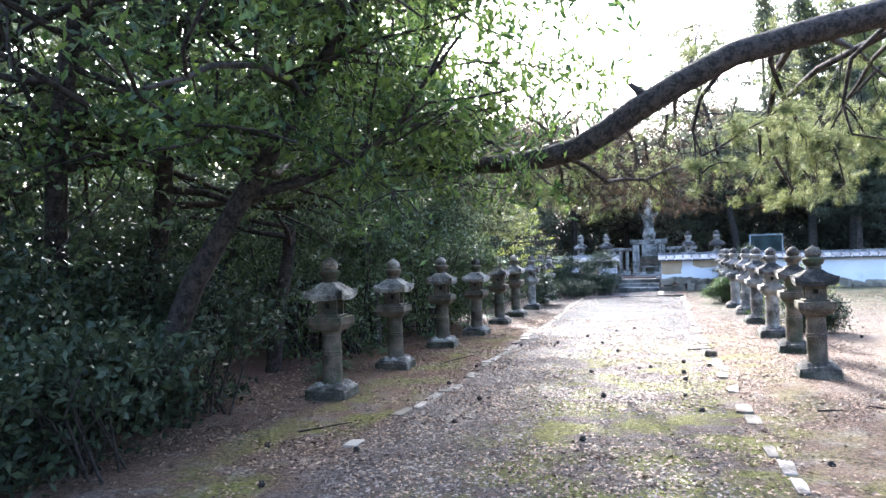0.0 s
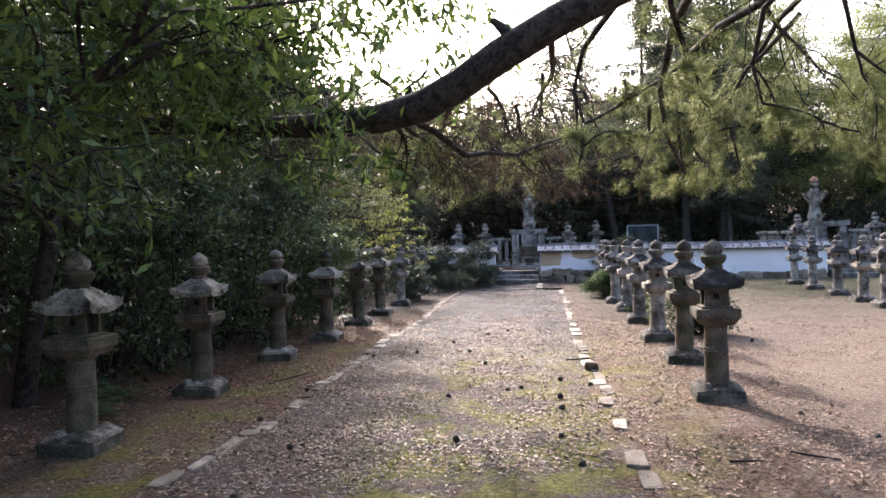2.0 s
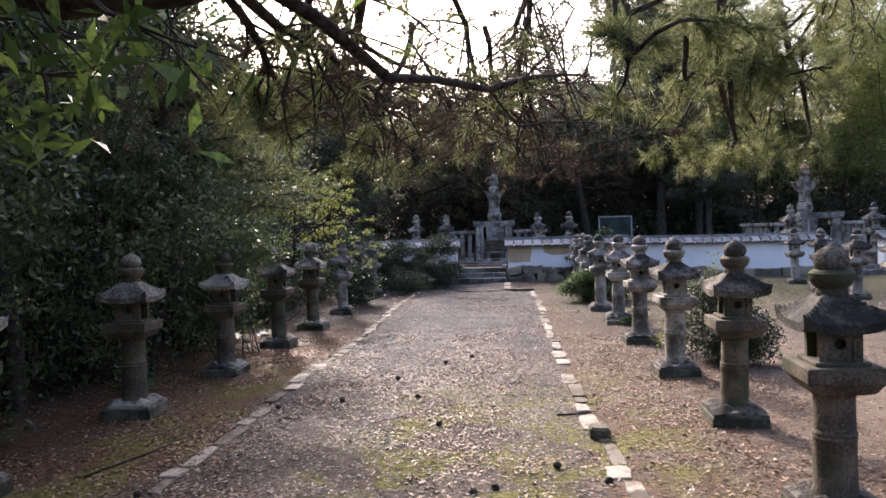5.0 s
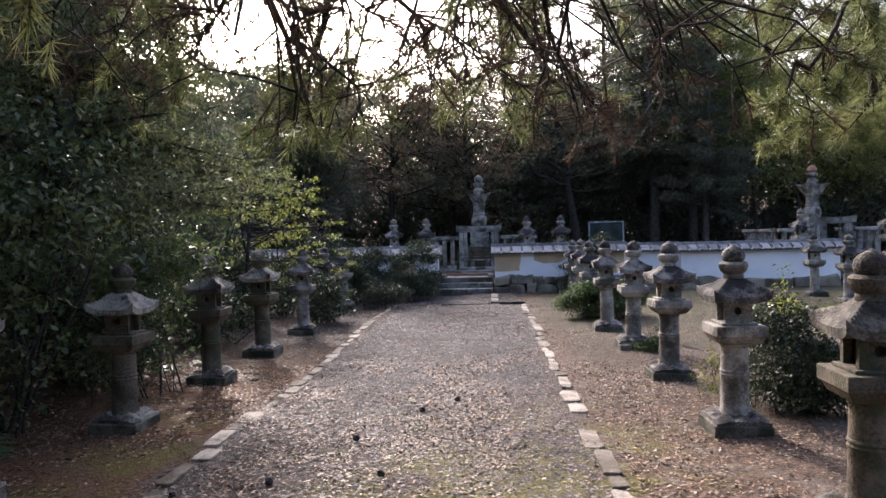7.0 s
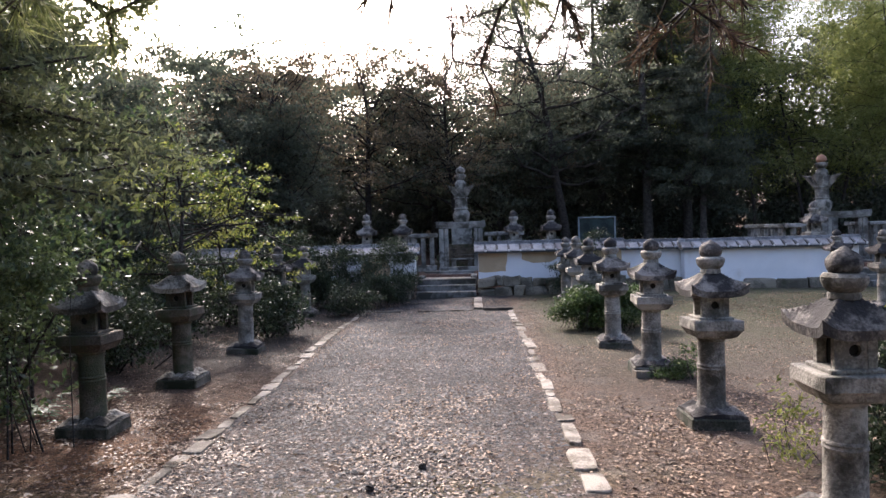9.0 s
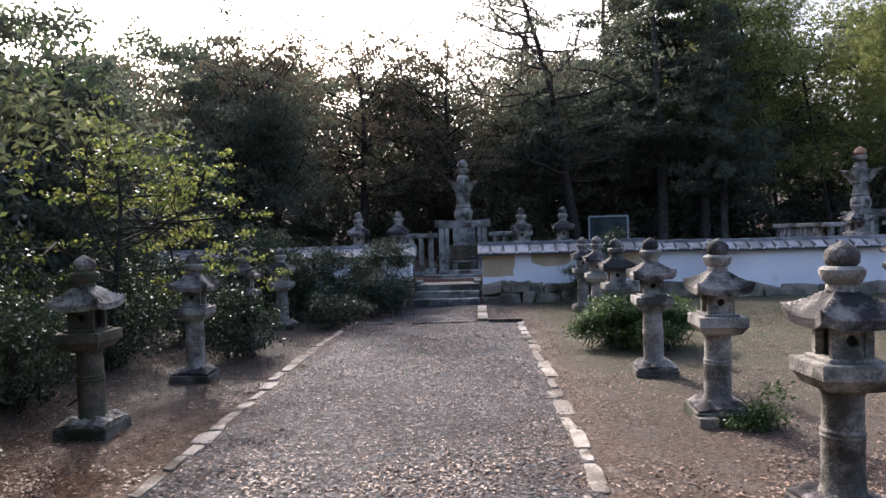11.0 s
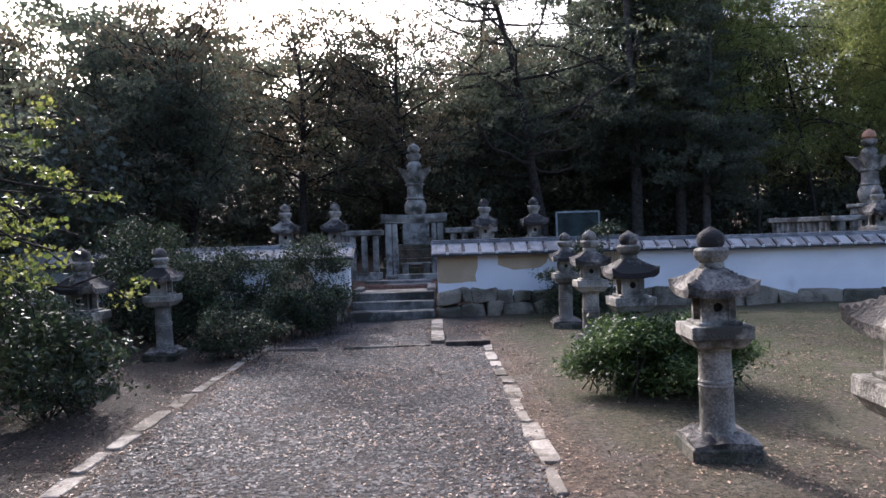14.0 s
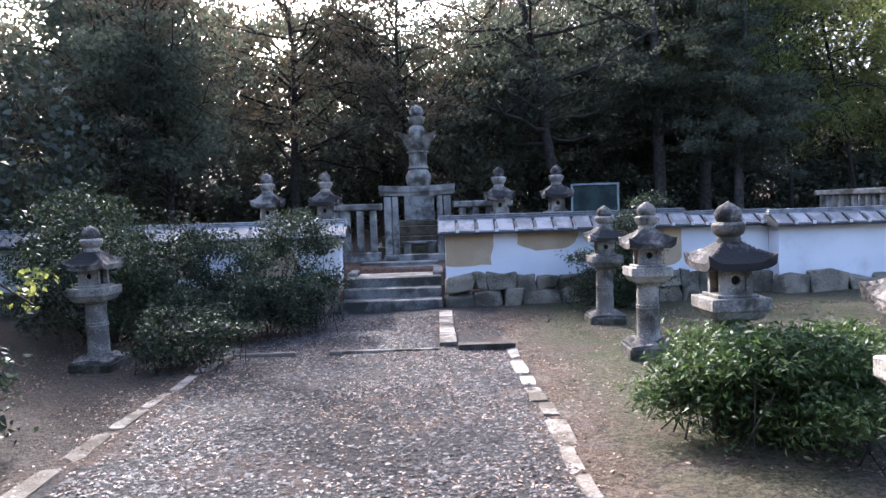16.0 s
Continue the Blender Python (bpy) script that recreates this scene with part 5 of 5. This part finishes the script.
tagged(soup("undergrowth", v, f, "leaf_dark", None), "dark dense undergrowth beneath the woodland trees", "undergrowth", kind="stuff")

# ---- loose gravel, fallen leaves, cones ----
grng = np.random.default_rng(21)


def scatter(name, label, category, x, y, size, matname, flatness=0.5, lift=0.3, category_kind="stuff"):
    n = len(x)
    base = np.array([(1, 0, 0), (0.5, 0.87, 0), (-0.5, 0.87, 0), (-1, 0, 0), (-0.5, -0.87, 0), (0.5, -0.87, 0), (0, 0, 1), (0, 0, -1)], float)
    tri = np.array([(i, (i + 1) % 6, 6) for i in range(6)])
    a = grng.uniform(0, 2 * np.pi, n)
    s = size[:, None] * np.stack([grng.uniform(0.6, 1.2, n), grng.uniform(0.6, 1.2, n), flatness * grng.uniform(0.6, 1.2, n)], 1)
    b = base[None] * s[:, None, :] * grng.uniform(0.8, 1.2, (n, 8, 1))
    b[:, :6, 2] += grng.uniform(-0.15, 0.15, (n, 6)) * size[:, None]
    ca, sa = np.cos(a)[:, None], np.sin(a)[:, None]
    vx, vy = b[..., 0] * ca - b[..., 1] * sa, b[..., 0] * sa + b[..., 1] * ca
    z = relief(x, y) + size * flatness * lift
    v = np.stack([vx + x[:, None], vy + y[:, None], b[..., 2] + z[:, None]], -1)[:, :7]
    f = tri[None] + (np.arange(n) * 7)[:, None, None]
    return tagged(soup(name, v.reshape(-1, 3), f.reshape(-1, 3), matname, None), label, category, kind="stuff")


n = 78000
gyv = 2.0 + 25.2 * grng.random(n) ** 0.9
gxv = grng.uniform(PATH_W, PATH_E, n)
keep = ~((gyv > 24.7) & (gxv > -0.2))
thin = np.array([noise.noise(Vector((a * 0.9, b * 0.5, 3.0))) for a, b in zip(gxv, gyv)])
keep &= (thin > -0.25) | (gyv > 15)
keep &= (grng.random(n) < 0.45) | (gyv > 11.5) | (gxv < -0.9)
keep &= grng.random(n) < 1.0 - 0.75 * np.clip((gyv - 13) / 4, 0, 1)
scatter("path_gravel", "loose grey-brown gravel covering the path", "gravel", gxv[keep], gyv[keep], grng.uniform(0.005, 0.0175, int(keep.sum())) * grng.uniform(0.75, 1.15, int(keep.sum())), "pebble")
n = 70000
gyv = 12.5 + 15.0 * grng.random(n)
gxv = PATH_W - 0.02 + (PATH_E - PATH_W) * grng.random(n) ** 0.92
thin = np.array([noise.noise(Vector((a * 0.8, b * 0.45, 9.0))) for a, b in zip(gxv, gyv)])
keep = (thin + grng.normal(size=n) * 0.16 > -0.30 + 0.25 * np.clip((gxv + 0.4) / 1.0, 0, 1)) & (grng.random(n) < np.clip((gyv - 12.5) / 4, 0.1, 1)) & ~((gyv > 24.7) & (gxv > -0.2))
scatter("slate_gravel", "loose crushed dark grey slate covering the path", "gravel", gxv[keep], gyv[keep], 0.006 + 0.016 * grng.random(int(keep.sum())) ** 1.8, "slate", 0.40, 0.35)


def litter(name, label, n, x0, x1, y0, y1, size, matname):
    x, y = grng.uniform(x0, x1, n), y0 + (y1 - y0) * grng.random(n)
    clump = np.array([noise.noise(Vector((a * 1.1, b * 0.9, 5.0))) + 0.5 * noise.noise(Vector((a * 3.1, b * 2.7, 1.0))) for a, b in zip(x, y)])
    stay = grng.random(n) < np.clip(0.55 + clump * 1.7, 0.06, 1)
    x, y, n = x[stay], y[stay], int(stay.sum())
    c = np.stack([x, y, relief(x, y) + 0.008], 1)
    v, f = leaf_arrays(grng, c, size, size * 0.5, 3.0, 0.7)
    tagged(soup(name, v, f, matname, None), label, "fallen leaves", kind="stuff")


litter("leaf_litter", "brown dry leaves scattered over the gravel and soil", 60000, -4.6, 2.6, 2.0, 17.0, 0.042, "litter")
litter("leaf_litter", "thin brown litter on the soil beside the path", 62000, -4.4, 8.0, 3.0, 27.0, 0.036, "litter")

litter("needle_litter", "fine dry needles and chips scattered over the soil", 60000, -4.4, 5.0, 9.0, 27.0, 0.022, "litter")


# ---- pine cones, sticks and a loose stone lying about ----
crng = random.Random(31)
bm = bmesh.new()
lathe(bm, [(0.006, 0.0), (0.018, 0.006), (0.024, 0.018), (0.022, 0.032), (0.014, 0.046), (0.004, 0.054)], 12, 6, 0.18)
cone = part("pine_cone", bm, "bark", None, "dark brown pine cone lying on the gravel")
tagged(cone, category="pine cone", group="fallen pine cones")
cone.matrix_basis = pose(-0.5, 8.4, 0.0)
CONES = [(-0.81, 10.09), (-0.22, 10.36), (-1.17, 13.65), (-0.07, 10.37), (0.33, 10.76), (-2.3, 10.24), (-0.9, 12.84), (0.27, 9.87), (-0.55, 6.8), (0.42, 7.92), (2.25, 9.44), (2.58, 8.75), (-2.34, 9.12), (0.28, 8.59)]
CONES += [(crng.uniform(-3.0, 3.2), 5.0 + 10 * crng.random()) for _ in range(15)]
for x, y in CONES:
    c_ = copy_thing(cone, pose(x, y, float(relief(np.array(x), np.array(y))) + 0.012, crng.uniform(60, 110), 0, crng.uniform(0, 360)))
for k, (x, y, L, a_) in enumerate(((-2.81, 10.54, 0.9, 70), (1.34, 7.98, 0.22, 5), (1.78, 8.18, 0.3, -25), (3.1, 7.4, 0.3, 40), (-2.9, 6.6, 0.5, 60), (1.1, 9.6, 0.4, 80), (0.4, 12.2, 0.35, 0))):
    r_ = np.random.default_rng(700 + k)
    p_ = wander(r_, (x, y, 0.03), (math.cos(radians(a_)), math.sin(radians(a_)), 0), L, 5, 0.12, 0.0)
    p_ = [(q[0], q[1], float(relief(np.array(q[0]), np.array(q[1]))) + 0.012) for q in p_]
    tagged(soup("fallen_twig", *tube_arrays(p_, [0.009, 0.008, 0.008, 0.006, 0.005, 0.003], 5), "bark"), "thin dark fallen twig lying on the ground", "twig", "fallen twigs")
bm = bmesh.new()
box(bm, 0.60, 0.76, 11.48, 11.62, -0.03, 0.075, 0.03, crng)
bevel(bm, 0.02)
tagged(part("loose_stone", bm, "dark_stone", None, "dark broken stone lying beside the edging stones"), category="stone")
